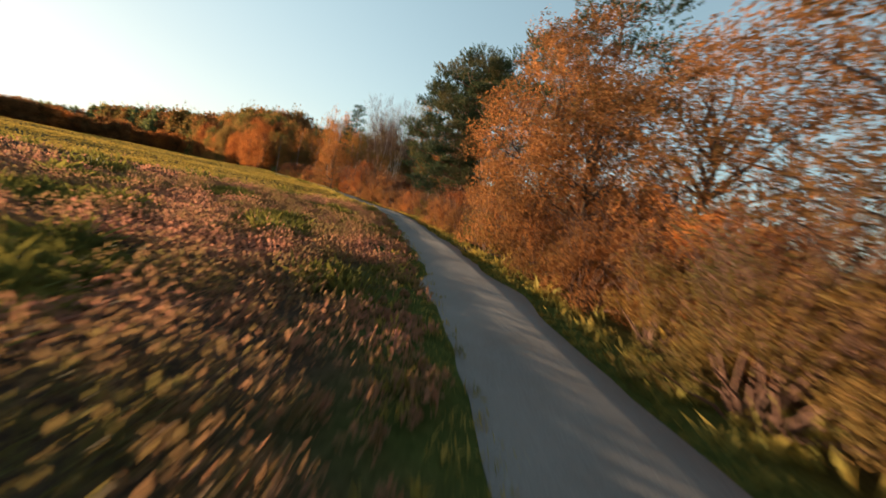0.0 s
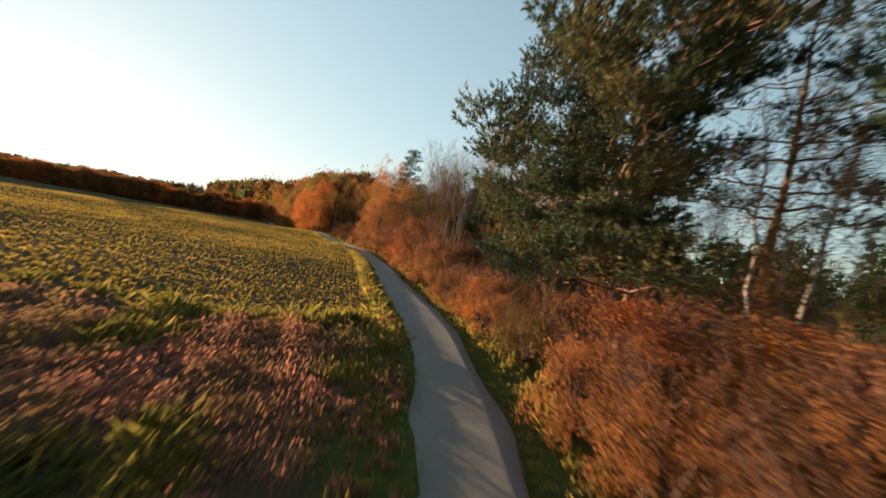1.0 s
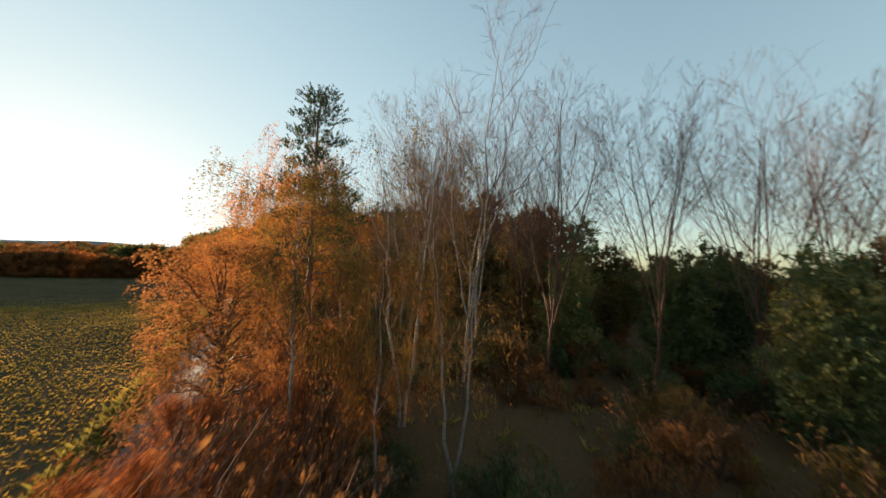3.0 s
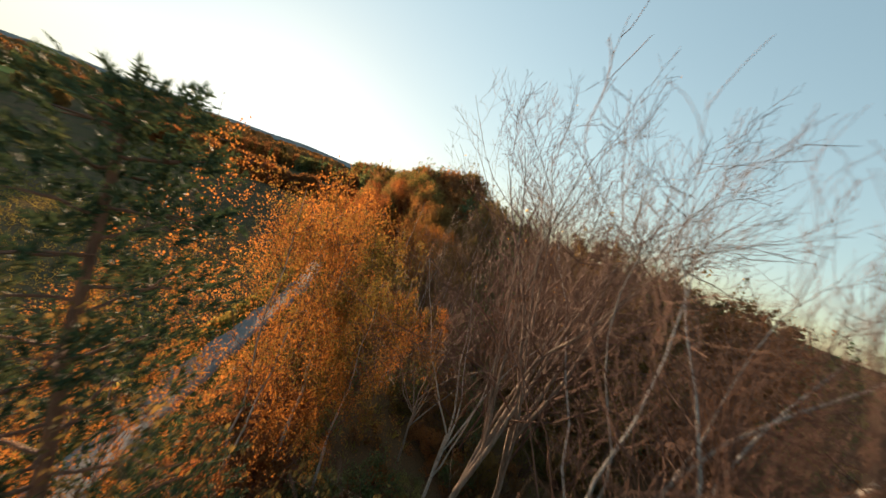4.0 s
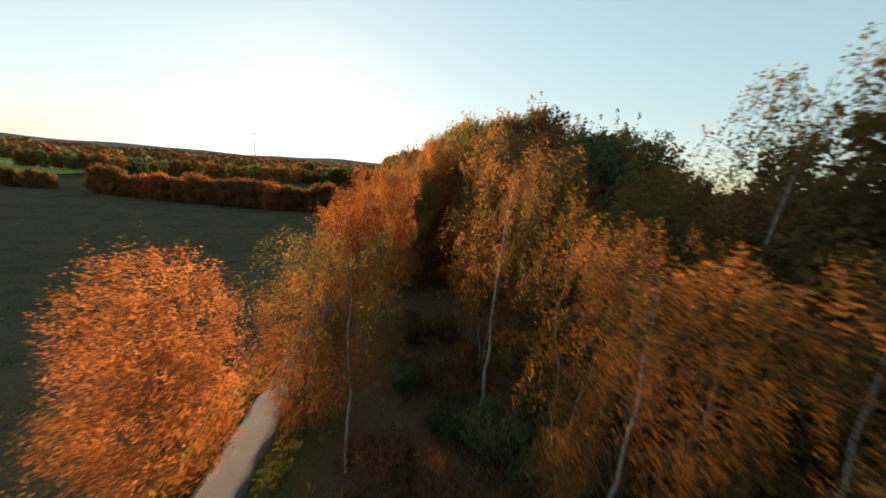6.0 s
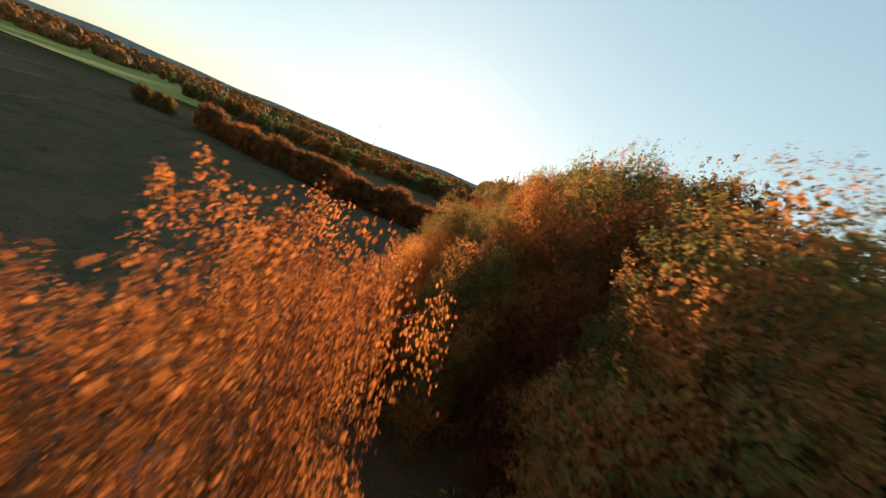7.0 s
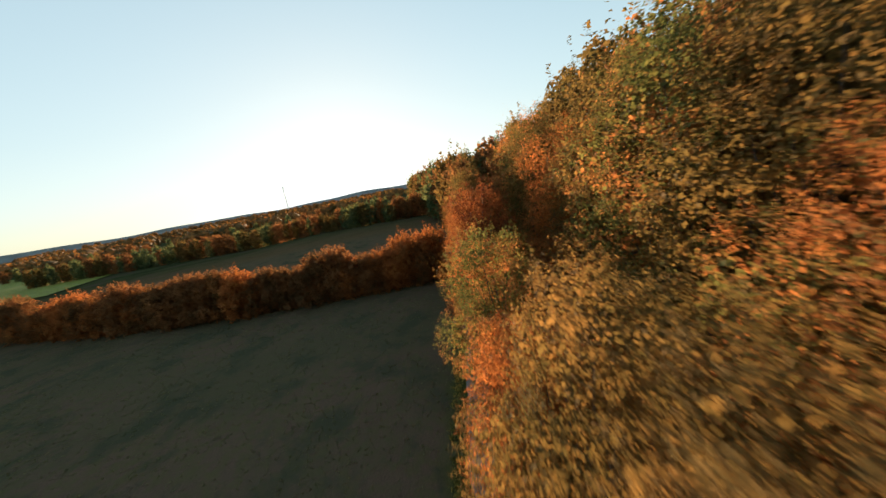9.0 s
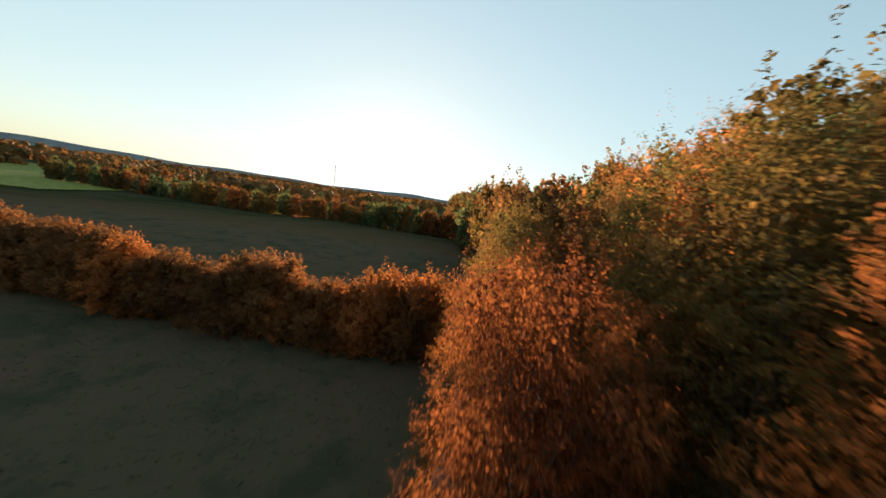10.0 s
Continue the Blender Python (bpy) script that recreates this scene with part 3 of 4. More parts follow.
def birch(seed, H, R, limbs, strings, per, size, mat, label, stems=1, thick=1.0, lean=0.0):
    """A birch: white bole, rising limbs, leafy twigs that hang."""
    rng = np.random.default_rng(seed)
    ob = thing("birch_tree", label, "tree", "birches")
    ch, limb, twig, boles = [], [], [], []
    for sidx in range(stems):
        a0 = rng.random() * 6.28
        sp = (0.0 if stems == 1 else 0.13) * H
        top = np.array([math.cos(a0) * sp + rng.normal() * 0.04 * H, math.sin(a0) * sp + rng.normal() * 0.04 * H, H * (0.97 - 0.08 * sidx)])
        tr = curve_to(rng, (0.12 * math.cos(a0) * (stems > 1), 0.12 * math.sin(a0) * (stems > 1), -0.3), top, 11, 0, 0.006)
        tr[:, 0] += lean * H * np.linspace(0, 1, 11) ** 1.6
        r0 = (0.0068 * H + 0.03) * thick
        boles.append((tr, 0.85 * r0 * (1 - 0.9 * np.linspace(0, 1, 11))))
        for i in range(limbs // stems):
            w = 0.34 + 0.64 * (i + rng.random()) / (limbs // stems)
            j = w * 10
            j0 = min(9, int(j))
            root = tr[j0] + (tr[j0 + 1] - tr[j0]) * (j - j0)
            a = i * 2.39996 + rng.random()
            ln = R * 1.28 * math.sin(math.pi * (w - 0.2) / 0.9) ** 0.8 * (0.5 + 0.55 * rng.random())
            tip = root + np.array([math.cos(a) * ln, math.sin(a) * ln, ln * (0.75 + 0.5 * rng.random())])
            tip[2] = min(tip[2], H * 1.01)
            lp = curve_to(rng, root, tip, 7, 0.12, 0.03)
            limb.append((lp, np.linspace(r0 * 0.34 * (1.1 - w), 0.012, 7)))
            for q in range(strings):
                p = lp[min(6, 3 + q % 4)] + rng.normal(size=3) * 0.09 * R
                dl = (0.6 + 1.1 * rng.random()) * 0.14 * H * 0.8
                e = p + np.array([rng.normal() * 0.18 * dl + math.cos(a) * 0.25 * dl, rng.normal() * 0.18 * dl + math.sin(a) * 0.25 * dl, -dl])
                t = rng.random(per)[:, None]
                c = p + (e - p) * t + rng.normal(size=(per, 3)) * (0.06 + 0.015 * R)
                c[:, 2] += 0.25 * dl * np.sin(t[:, 0] * np.pi)
                ch.append(leaves(rng, c, size, along=np.tile([0.0, 0.0, -1.0], (per, 1)), aspect=0.75))
                if q % 3 == 0:
                    twig.append((curve_to(rng, p, e, 4, 0.12, 0.02), np.linspace(0.012, 0.004, 4)))
    part_np("trunk", tubes(boles, 8, 0), [M_BIRCH], ob, "white birch bark with dark marks")
    part_np("limb", tubes(limb, 5, 0), [M_TWIG], ob)
    part_np("twig", tubes(twig, 3, 0), [M_TWIG], ob)["kind"] = "stuff"
    part_np("crown", ch, [mat], ob, smooth=False)
    return ob


def bare_tree(seed, H, fork, leaders, spread, label, mat=None, thick=1.0, droop=0.0, leafy=0.0, kids=(9, 6, 5), wild=1.0):
    """A leafless tree: a bole that forks into rising leaders, then finer and finer twigs."""
    rng = np.random.default_rng(seed)
    ob = thing("bare_tree", label, "tree", "leafless trees")
    levels = [[], [], [], []]

    def limb(p, d, ln, r0, r1, n, wob, up):
        pts = [np.array(p, float)]
        for i in range(n - 1):
            d = unit(d + rng.normal(size=3) * wob + np.array([0, 0, up]))
            pts.append(pts[-1] + d * ln / (n - 1))
        return np.array(pts), np.linspace(r0, r1, n)

    def twigs(pts, rad, ln, lv):
        n = len(pts)
        for i in range(kids[lv - 1]):
            f = 0.18 + 0.80 * (i + rng.random()) / kids[lv - 1]
            j0 = min(n - 2, int(f * (n - 1)))
            q = pts[j0] + (pts[j0 + 1] - pts[j0]) * (f * (n - 1) - j0)
            along = unit(pts[j0 + 1] - pts[j0])
            side = unit(np.cross(along, rng.normal(size=3)))
            l2 = ln * (0.40 + 0.18 * rng.random()) * (1.15 - 0.6 * f)
            r = max(0.0065, rad[j0] * 0.5)
            p2, r2 = limb(q, unit(along + side * (0.55 + 0.5 * rng.random())), l2, r, max(0.0045, r * 0.4), (6, 5, 4)[lv - 1], (0.14 + 0.05 * lv) * wild, 0.09 - droop * lv)
            levels[lv].append((p2, r2))
            if lv < 3:
                twigs(p2, r2, l2, lv + 1)

    r0 = (0.0055 * H + 0.02) * thick
    bole, br = limb((0, 0, -0.3), unit(np.array([rng.normal() * 0.05, rng.normal() * 0.05, 1.0])), H * fork + 0.3, r0, r0 * 0.75, 6, 0.05, 0.04)
    levels[0].append((bole, br))
    for i in range(leaders):
        a = i * 2.39996 + rng.random() * 0.7
        tilt = spread * (0.35 + 0.8 * rng.random()) * (0.25 if i == 0 else 1.0)
        k = min(5, 3 + i % 3)
        d = np.array([math.cos(a) * math.sin(tilt), math.sin(a) * math.sin(tilt), math.cos(tilt)])
        ln = (H - bole[k][2]) * (0.86 + 0.16 * rng.random()) * (1.0 if i == 0 else 0.95)
        p, r = limb(bole[k], d, ln, r0 * (0.55 if i else 0.7), 0.012, 11, 0.11 * wild, 0.03 - droop)
        levels[0].append((p, r))
        twigs(p, r, ln, 1)
    for p, r in levels[0]:
        part_np("stem", [(*tube(p, r, 7), 0)], [mat or M_TWIG], ob)
    part_np("branch", tubes(levels[1], 4, 0), [M_TWIG], ob)
    fine = levels[2] + levels[3]
    part_np("twig", tubes(fine, 3, 0), [M_TWIG], ob)["kind"] = "stuff"
    if leafy:
        tips = np.array([p[-1] for p, r in fine])
        tips = tips[rng.random(len(tips)) < leafy]
        part_np("leaf_remnant", [leaves(rng, tips, 0.10)], [M_GOLD], ob, smooth=False)["kind"] = "stuff"
    return ob


def put(ob, x, y, turn=0.0, scale=1.0, tall=1.0, lift=0.0):
    ob.matrix_basis = pose(x, y, float(land(x, y)) + lift, 0, 0, turn) @ Matrix.Diagonal((scale, scale, scale * tall, 1))
    return ob


def repeat(ob, x, y, turn=0.0, scale=1.0, tall=1.0, label=""):
    c = copy_thing(ob, pose(x, y, float(land(x, y)), 0, 0, turn) @ Matrix.Diagonal((scale, scale, scale * tall, 1)))
    c.matrix_basis = pose(x, y, float(land(x, y)), 0, 0, turn) @ Matrix.Diagonal((scale, scale, scale * tall, 1))
    if label:
        c["label"] = label
    return c


class Kind:
    """A plant built once at its first place, then repeated."""

    def __init__(self, make):
        self.make, self.ob = make, None

    def add(self, x, y, turn=0.0, scale=1.0, tall=1.0, label=""):
        if self.ob is None:
            self.ob = self.make()
            put(self.ob, x, y, turn, scale, tall)
            if label:
                self.ob["label"] = label
            return self.ob
        return repeat(self.ob, x, y, turn, scale, tall, label)


# ---- shrubs along the right of the path ----
rnd = random.Random(11)
SHRUBS = [
    Kind(lambda: shrub(21, 3.2, 1.7, 20, 330, 0.078, M_RED, "rust-red autumn shrub beside the gravel path")),
    Kind(lambda: shrub(22, 3.4, 1.8, 20, 330, 0.078, M_AUTUMN, "orange-brown autumn shrub beside the gravel path")),
    Kind(lambda: shrub(23, 2.7, 1.6, 18, 330, 0.078, M_OLIVE, "olive-green and yellow shrub beside the gravel path")),
    Kind(lambda: shrub(24, 3.0, 1.7, 19, 330, 0.078, M_RUST, "brown-leaved twiggy shrub beside the gravel path")),
]
mix = [3, 3, 3, 3, 3, 0, 3, 0, 3, 2, 3, 3, 2, 1, 3]
k = 0
s = s_of(80, 17)
s_end = s_of(-34, 84)
s_gap = s_of(47.8, 50.8)
while s < s_end:
    for row, d in enumerate((-3.3, -5.4, -7.8)):
        gap = abs(s - s_gap) < 1.5 or abs(s - s_of(58.0, 41.4)) < 1.7
        if gap:
            continue
        x, y = at_track(s + row * 0.9, d + rnd.uniform(-0.35, 0.35) - (0.4 if s_of(34, 59.5) < s < s_of(14, 69) and row == 0 else 0))
        sc = rnd.uniform(0.75, 1.05) * (1.0, 1.2, 1.35)[row]
        tall = 1.0
        if s > s_of(12, 70) and row == 0:
            sc *= 0.7
        if s_of(34, 59.5) < s < s_of(14, 69):
            if row == 2:
                continue
            sc *= (1.5, 1.15)[row]
            if row == 0 and s_of(29.5, 62) < s < s_of(22, 65.5):
                tall = 1.25
        elif s_of(47.5, 51) < s < s_of(34, 59.5):
            if row == 2:
                continue
            sc *= (0.9, 0.85)[row]
        SHRUBS[3 if s_of(34, 59.5) < s < s_of(20, 66.5) else mix[k % 15]].add(x, y, rnd.uniform(0, 360), sc, tall)
        k += 1
    s += rnd.uniform(2.0, 2.8)

TALL = Kind(lambda: shrub(28, 6.2, 1.75, 48, 380, 0.072, M_RED, "tall orange-red leafy shrub beside the gravel path", sprigs=160))
for x, y, t, sc in ((25.9, 66.2, 0, 1.0), (22.6, 68.2, 130, 0.80), (19.0, 70.0, 250, 0.84), (15.4, 71.6, 60, 0.78), (29.5, 64.9, 200, 0.62), (33.9, 70.0, 90, 0.72), (36.0, 64.4, 20, 0.66)):
    TALL.add(x, y, t, sc)

# ---- pines and birches near the start ----
PINE_A = Kind(lambda: pine(31, 14.2, 4.0, 0.26, 84, "tall dark pine with a crooked rust-coloured trunk", 1.0, per=92, to=radians(80)))
PINE_B = Kind(lambda: pine(32, 16.0, 4.0, 0.46, 36, "dark pine with a straight tall bole and clumped crown", 0.0, per=52))
PINE_C = Kind(lambda: pine(33, 18.4, 2.9, 0.40, 46, "slim conical pine with a bare lower trunk", 0.0, True, 0.32, 36))
PINE_A.add(50.7, 54.4, 150)
PINE_B.add(53.5, 58.5, 40, 0.95)
PINE_D = Kind(lambda: pine(34, 16.4, 4.3, 0.16, 130, "broad pine with needle pads low down a rust-lit trunk", 0.0, tuft=0.34, per=72, to=radians(215)))
PINE_E = Kind(lambda: pine(35, 18.0, 3.2, 0.60, 24, "pine with a long bare rust-lit trunk", 0.0, per=50))
PINE_D.add(45.3, 61.1, 0)
PINE_E.add(47.1, 59.5, 200)
PINE_B.add(57.5, 50.9, 20, 0.92)
PINE_B.add(62.5, 47.5, 80, 0.95)
PINE_C.add(8.0, 78.0, 70)

OAK_SMALL = Kind(lambda: broadleaf(41, 10.0, 1.4, 4.4, 120, 190, 0.115, M_RUST, "rust-brown young oak among the shrubs", "oak_tree", "young oaks", 0.0, 0.8))
for x, y, sc in ((67.5, 42, 1.0), (71.0, 37.5, 1.05), (75.5, 33.0, 1.1), (78.5, 28.0, 1.1)):
    OAK_SMALL.add(x, y, x * 47, sc)

OAK_LOW = Kind(lambda: broadleaf(44, 8.6, 0.5, 3.4, 110, 300, 0.098, M_RUST, "red-brown young oak, leafy to the ground", "oak_tree", "young oaks", 0.0, 0.85))
OAK_LOW.add(61.3, 43.5, 40, 1.08, 1.3)
OAK_LOW.add(64.2, 41.6, 200, 0.95)
BIRCH_A = Kind(lambda: birch(51, 15.5, 3.2, 28, 14, 46, 0.082, M_BIRCHLEAF, "leaning birch with hanging yellow-orange leaves", 2, 0.6))
BIRCH_B = Kind(lambda: birch(52, 14.0, 3.1, 34, 14, 46, 0.082, M_BIRCHLEAF, "birch with orange-green hanging leaves", 1))
BIRCH_G = Kind(lambda: birch(57, 14.0, 3.4, 40, 15, 48, 0.088, M_ORANGE, "birch with glowing orange hanging leaves", 2))
BIRCH_D = Kind(lambda: birch(54, 18.6, 3.2, 27, 14, 40, 0.08, M_BIRCHGOLD, "tall slender birch with drooping gold-orange twigs", 1, 1.1))
BIRCH_C = Kind(lambda: birch(53, 17.0, 3.4, 30, 12, 26, 0.085, M_OLIVE, "thin-leaved birch with green-yellow hanging twigs", 2))
for x, y, t, sc in ((38.2, 70.8, 140, 0.78), (37.6, 73.4, 30, 0.82), (40.5, 75.5, 250, 0.78)):
    BIRCH_A.add(x, y, t, sc)
BIRCH_A.add(54.6, 55.6, 60, 0.6)
LEANER = Kind(lambda: birch(55, 16.6, 2.5, 28, 14, 46, 0.08, M_BIRCHLEAF, "tall birch that leans over, hung with gold-orange leaves", 1, 0.85, -0.07))
LEANER.add(35.7, 71.0, 20)
BIRCH_C.add(13.3, 81.0, 60, 0.93)
BIRCH_C.add(18.5, 79.3, 200, 0.62)
BIRCH_A.add(-1.5, 80.6, 20, 1.12)
BIRCH_B.add(-3.2, 83.2, 100, 1.12)
BIRCH_A.add(2.5, 77.5, 250, 0.80)
BIRCH_B.add(-1.2, 85.2, 320, 0.93)
BIRCH_C.add(54.0, 57.0, 10, 0.75)
BIRCH_B.add(13.2, 75.2, 45, 0.86)
OAK_LOW.add(8.6, 73.9, 190, 1.12, label="russet young oak, leafy to the ground, below a pine")
BIRCH_B.add(17.5, 76.5, 300, 0.62)

PINE_B.add(43.0, 78.5, 120, 0.66)
BIRCH_A.add(36.5, 80.0, 75, 0.80)
BIRCH_B.add(40.6, 75.0, 175, 0.80)

BIRCH_F = Kind(lambda: birch(56, 16.5, 2.7, 30, 10, 20, 0.12, M_OLIVE, "slim single-stemmed birch with green-yellow twigs"))

# ---- leafless trees round the clearing ----
BARE_A = Kind(lambda: bare_tree(61, 20.0, 0.34, 7, 0.40, "leafless multi-stemmed tree with fine upright twigs", thick=0.9, wild=0.35, kids=(11, 7, 5)))
BARE_B = Kind(lambda: bare_tree(62, 19.5, 0.40, 6, 0.34, "leafless slender tree with a few last yellow leaves", leafy=0.03, thick=0.8, wild=0.35, kids=(11, 7, 5)))
for i, (x, y) in enumerate(((16, 91.5), (21.5, 95), (26.6, 97.5), (30, 103.5), (34, 101), (40, 103), (46, 104), (-2, 98), (9, 99.5))):
    (BARE_A if i % 2 == 0 else BARE_B).add(x, y, i * 77, 0.96 + 0.06 * math.sin(i * 3))
# the spreading ones that rise beside the clearing
BARE_C = Kind(lambda: bare_tree(63, 25.0, 0.50, 6, 0.48, "tall leafless tree with a stout pale trunk", M_STEM, 1.15, leafy=0.015, kids=(10, 7, 5), wild=0.75))
BARE_D = Kind(lambda: bare_tree(64, 23.5, 0.34, 5, 0.50, "leafless birch with pale forking stems", M_BIRCH, 0.9, kids=(10, 7, 5)))
BARE_E = Kind(lambda: bare_tree(65, 16.5, 0.30, 8, 1.0, "low leafless tree with drooping reddish twigs", M_STEM, 0.75, 0.03, kids=(8, 5, 4)))
BARE_C.add(4.4, 88.9, 40, 0.90)
BARE_C.add(2.9, 93.4, 215, 0.94)
BARE_D.add(0.3, 91.0, 300, 0.78)
BARE_D.add(10.9, 88.6, 160, 0.96)
BARE_D.add(8.6, 93.0, 30, 0.98)
BARE_E.add(-4.6, 91.6, 20)
BARE_E.add(-8.4, 89.6, 140, 0.9)
BARE_B.add(-4.5, 96.0, 210, 1.0)

# ---- orange birches by the path bend ----
for x, y, t, sc, kd in ((-58.6, 94.2, 200, 0.92, BIRCH_G), (-41.5, 91.4, 140, 0.9, BIRCH_B),
                        (-44.6, 100.2, 30, 0.95, BIRCH_D), (-50.0, 102.5, 130, 0.74, BIRCH_A), (-33.0, 99.5, 240, 1.0, BIRCH_B), (-39.0, 102.0, 300, 0.95, BIRCH_A)):
    kd.add(x, y, t, sc, 1.28 if kd is BIRCH_G else 1.0)
for x, y, t, sc in ((-26.3, 98.5, 0, 0.8), (-27.5, 102.5, 90, 0.8), (-21.6, 114.3, 180, 0.85), (-15.0, 97.0, 270, 0.75), (-31.0, 106, 45, 0.9)):
    BIRCH_F.add(x, y, t, sc)
for x, y, t in ((-34.2, 113.6, 20), (-30.8, 117.0, 140), (-38.0, 110.5, 260)):
    BIRCH_F.add(x, y, t, 1.3)

OAK_GOLD = Kind(lambda: dome_tree(42, 12.0, 1.6, 3.9, 110, 300, 0.11, M_AUTUMN, "orange-gold field maple leaning over the path", "maple_tree"))
OAK_GOLD.add(-43.0, 83.0, 0, 0.95)
OAK_GOLD.add(-46.0, 89.0, 80, 0.8, label="orange-brown field maple beside the path")
OAK_ORANGE = Kind(lambda: dome_tree(43, 14.0, 0.8, 4.4, 140, 380, 0.10, M_ORANGE, "bright orange broadleaf tree at the wood's edge", lobes=30, lobe=0.72, spray=0.12, inner=40))
OAK_ORANGE.add(-67.3, 91.6, 0, 0.93, label="bright orange broadleaf tree beside the path")
OAK_BEND = Kind(lambda: dome_tree(45, 14.6, 5.6, 4.0, 100, 300, 0.10, M_ORANGE, "rounded orange maple above the path bend", "maple_tree", lobes=26, lobe=0.78, spray=0.12, inner=30))
OAK_BEND.add(-55.0, 92.2, 60)
OAK_ORANGE.add(-75.2, 95.2, 200, 0.76, 1.1)
OAK_ORANGE.add(-79.5, 97.0, 100, 0.84, 1.21)
OAK_ORANGE.add(-85.8, 98.9, 300, 0.90, 1.18)

# ---- the wood along the right of the path ----
EDGE = [
    Kind(lambda: dome_tree(71, 23.0, 0.5, 5.9, 160, 370, 0.11, M_MIXED, "tall oak with green and orange autumn leaves", "oak_tree", loose=0.07, lobes=30, lobe=0.82, spray=0.08, inner=85)),
    Kind(lambda: dome_tree(72, 22.0, 0.5, 5.8, 160, 370, 0.11, M_OLIVE, "tall olive-green oak at the wood's edge", "oak_tree", loose=0.07, lobes=30, lobe=0.82, spray=0.08, inner=85)),
    Kind(lambda: dome_tree(74, 21.5, 0.5, 5.8, 160, 370, 0.11, M_AUTUMN, "tall orange-brown beech at the wood's edge", "beech_tree", loose=0.07, lobes=30, lobe=0.82, spray=0.08, inner=85)),
    Kind(lambda: dome_tree(73, 22.5, 0.5, 5.9, 160, 370, 0.11, M_RED, "tall red-leaved beech at the wood's edge", "beech_tree", loose=0.07, lobes=30, lobe=0.82, spray=0.08, inner=85)),
]
WOOD = [
    Kind(lambda: dome_tree(81, 23.0, 0.5, 5.8, 70, 118, 0.42, M_MIXED, "oak with green and rust autumn leaves in the wood", "oak_tree")),
    Kind(lambda: dome_tree(82, 24.0, 0.5, 5.6, 70, 118, 0.42, M_OLIVE, "dark olive-green oak in the wood", "oak_tree")),
    Kind(lambda: dome_tree(83, 23.0, 0.5, 5.8, 70, 118, 0.42, M_RUST, "rust-brown beech in the wood", "beech_tree")),
    Kind(lambda: dome_tree(84, 22.0, 0.5, 5.4, 70, 118, 0.42, M_GREEN, "dark green broadleaf tree in the wood")),
]
FAR = [
    Kind(lambda: dome_tree(91, 24.0, 0.3, 7.0, 40, 64, 0.8, M_GREEN, "far rounded dark green oak", "oak_tree")),
    Kind(lambda: dome_tree(92, 24.0, 0.3, 7.0, 40, 64, 0.8, M_RUST, "far rounded rust-brown tree")),
    Kind(lambda: dome_tree(93, 23.0, 0.3, 7.0, 40, 64, 0.8, M_OLIVE, "far rounded olive-green tree")),
]
rnd = random.Random(5)
s = s_of(-100.5, 97.5)
i = 0
while s < s_of(-185, 119):
    near = s < s_of(-150, 110)
    x, y = at_track(s, -4.5 + rnd.uniform(-0.9, 0.6) + 1.2 * float(step01(s_of(-86, 94), s_of(-93, 96.3), s)) + 0.9 * float(step01(s_of(-110, 99.5), s_of(-122, 102), s)))
    (EDGE[(1, 2, 0, 2, 3, 2, 1, 2, 0, 2)[i % 10]] if near else WOOD[i % 3]).add(x, y, rnd.uniform(0, 360), rnd.uniform(0.80, 0.88), (0.98, 0.78, 0.98, 0.86)[i % 4] * (1 + 0.3 * float(step01(-128, -142, x))))
    x, y = at_track(s + 3, -13.8 + rnd.uniform(-0.8, 0.8))
    (EDGE[(1, 0, 1, 2, 1, 0)[i % 6]] if near else WOOD[(i + 1) % 3]).add(x, y, rnd.uniform(0, 360), rnd.uniform(0.90, 1.0) + 0.26 * float(step01(-80, -112, x)))
    s += rnd.uniform(8.0, 9.4)
    i += 1
for x, y, e in ((-90.0, 105.5, 1), (-96.5, 107.5, 0)):
    EDGE[e].add(x, y, x * 7, 0.95)
for row in range(3):
    s = s_of(-64, 88)
    while s < s_of(-200, 121):
        x, y = at_track(s, -(21 + row * 9) + rnd.uniform(-2, 2))
        (EDGE[rnd.choice((0, 1, 1))] if row == 0 and x > -100 else WOOD[rnd.choice((0, 1, 2, 3, 1))]).add(x, y, rnd.uniform(0, 360), rnd.uniform(0.84, 0.98) + 0.40 * float(step01(-80, -115, x)))
        s += rnd.uniform(8, 11)
for row in range(4):
    for c in range(34):
        x = -200 - c * 10.5 + rnd.uniform(-3, 3)
        y = 128 - 0.06 * (x + 200) + row * 12 + rnd.uniform(-3, 3)
        FAR[rnd.choice((0, 1, 2))].add(x, y, rnd.uniform(0, 360), rnd.uniform(1.12, 1.4))
EDGE[3].add(-83.6, 106.6, 60, 0.88, 1.16)
EDGE[3].add(-77.2, 104.4, 160, 0.70, 1.34)
EDGE[3].add(-70.5, 108.0, 300, 0.90, 1.06)
EDGE[0].add(-80.2, 108.6, 30, 0.84, 1.30)
EDGE[0].add(-75.6, 110.0, 210, 0.84, 1.28)
EDGE[1].add(-80.2, 102.6, 100, 0.70, 1.24)
EDGE[0].add(-73.5, 101.2, 20, 0.68, 1.06)
EDGE[1].add(-93.4, 99.5, 250, 0.82, 1.04)
# wood behind the clearing
for row in range(4):
    for c in range(16):
        x = -60 + c * 8.4 + rnd.uniform(-2.5, 2.5)
        y = 110 + row * 8 + rnd.uniform(-2.5, 2.5) + (4 if x > 0 else 0)
        sc = rnd.uniform(0.72, 0.88) if x < 5 else rnd.uniform(0.44, 0.52)
        (EDGE[rnd.choice((0, 1, 1))] if x < -36 and row < 1 else WOOD[rnd.choice((1, 3, 3, 2, 1))]).add(x, y, rnd.uniform(0, 360), sc)

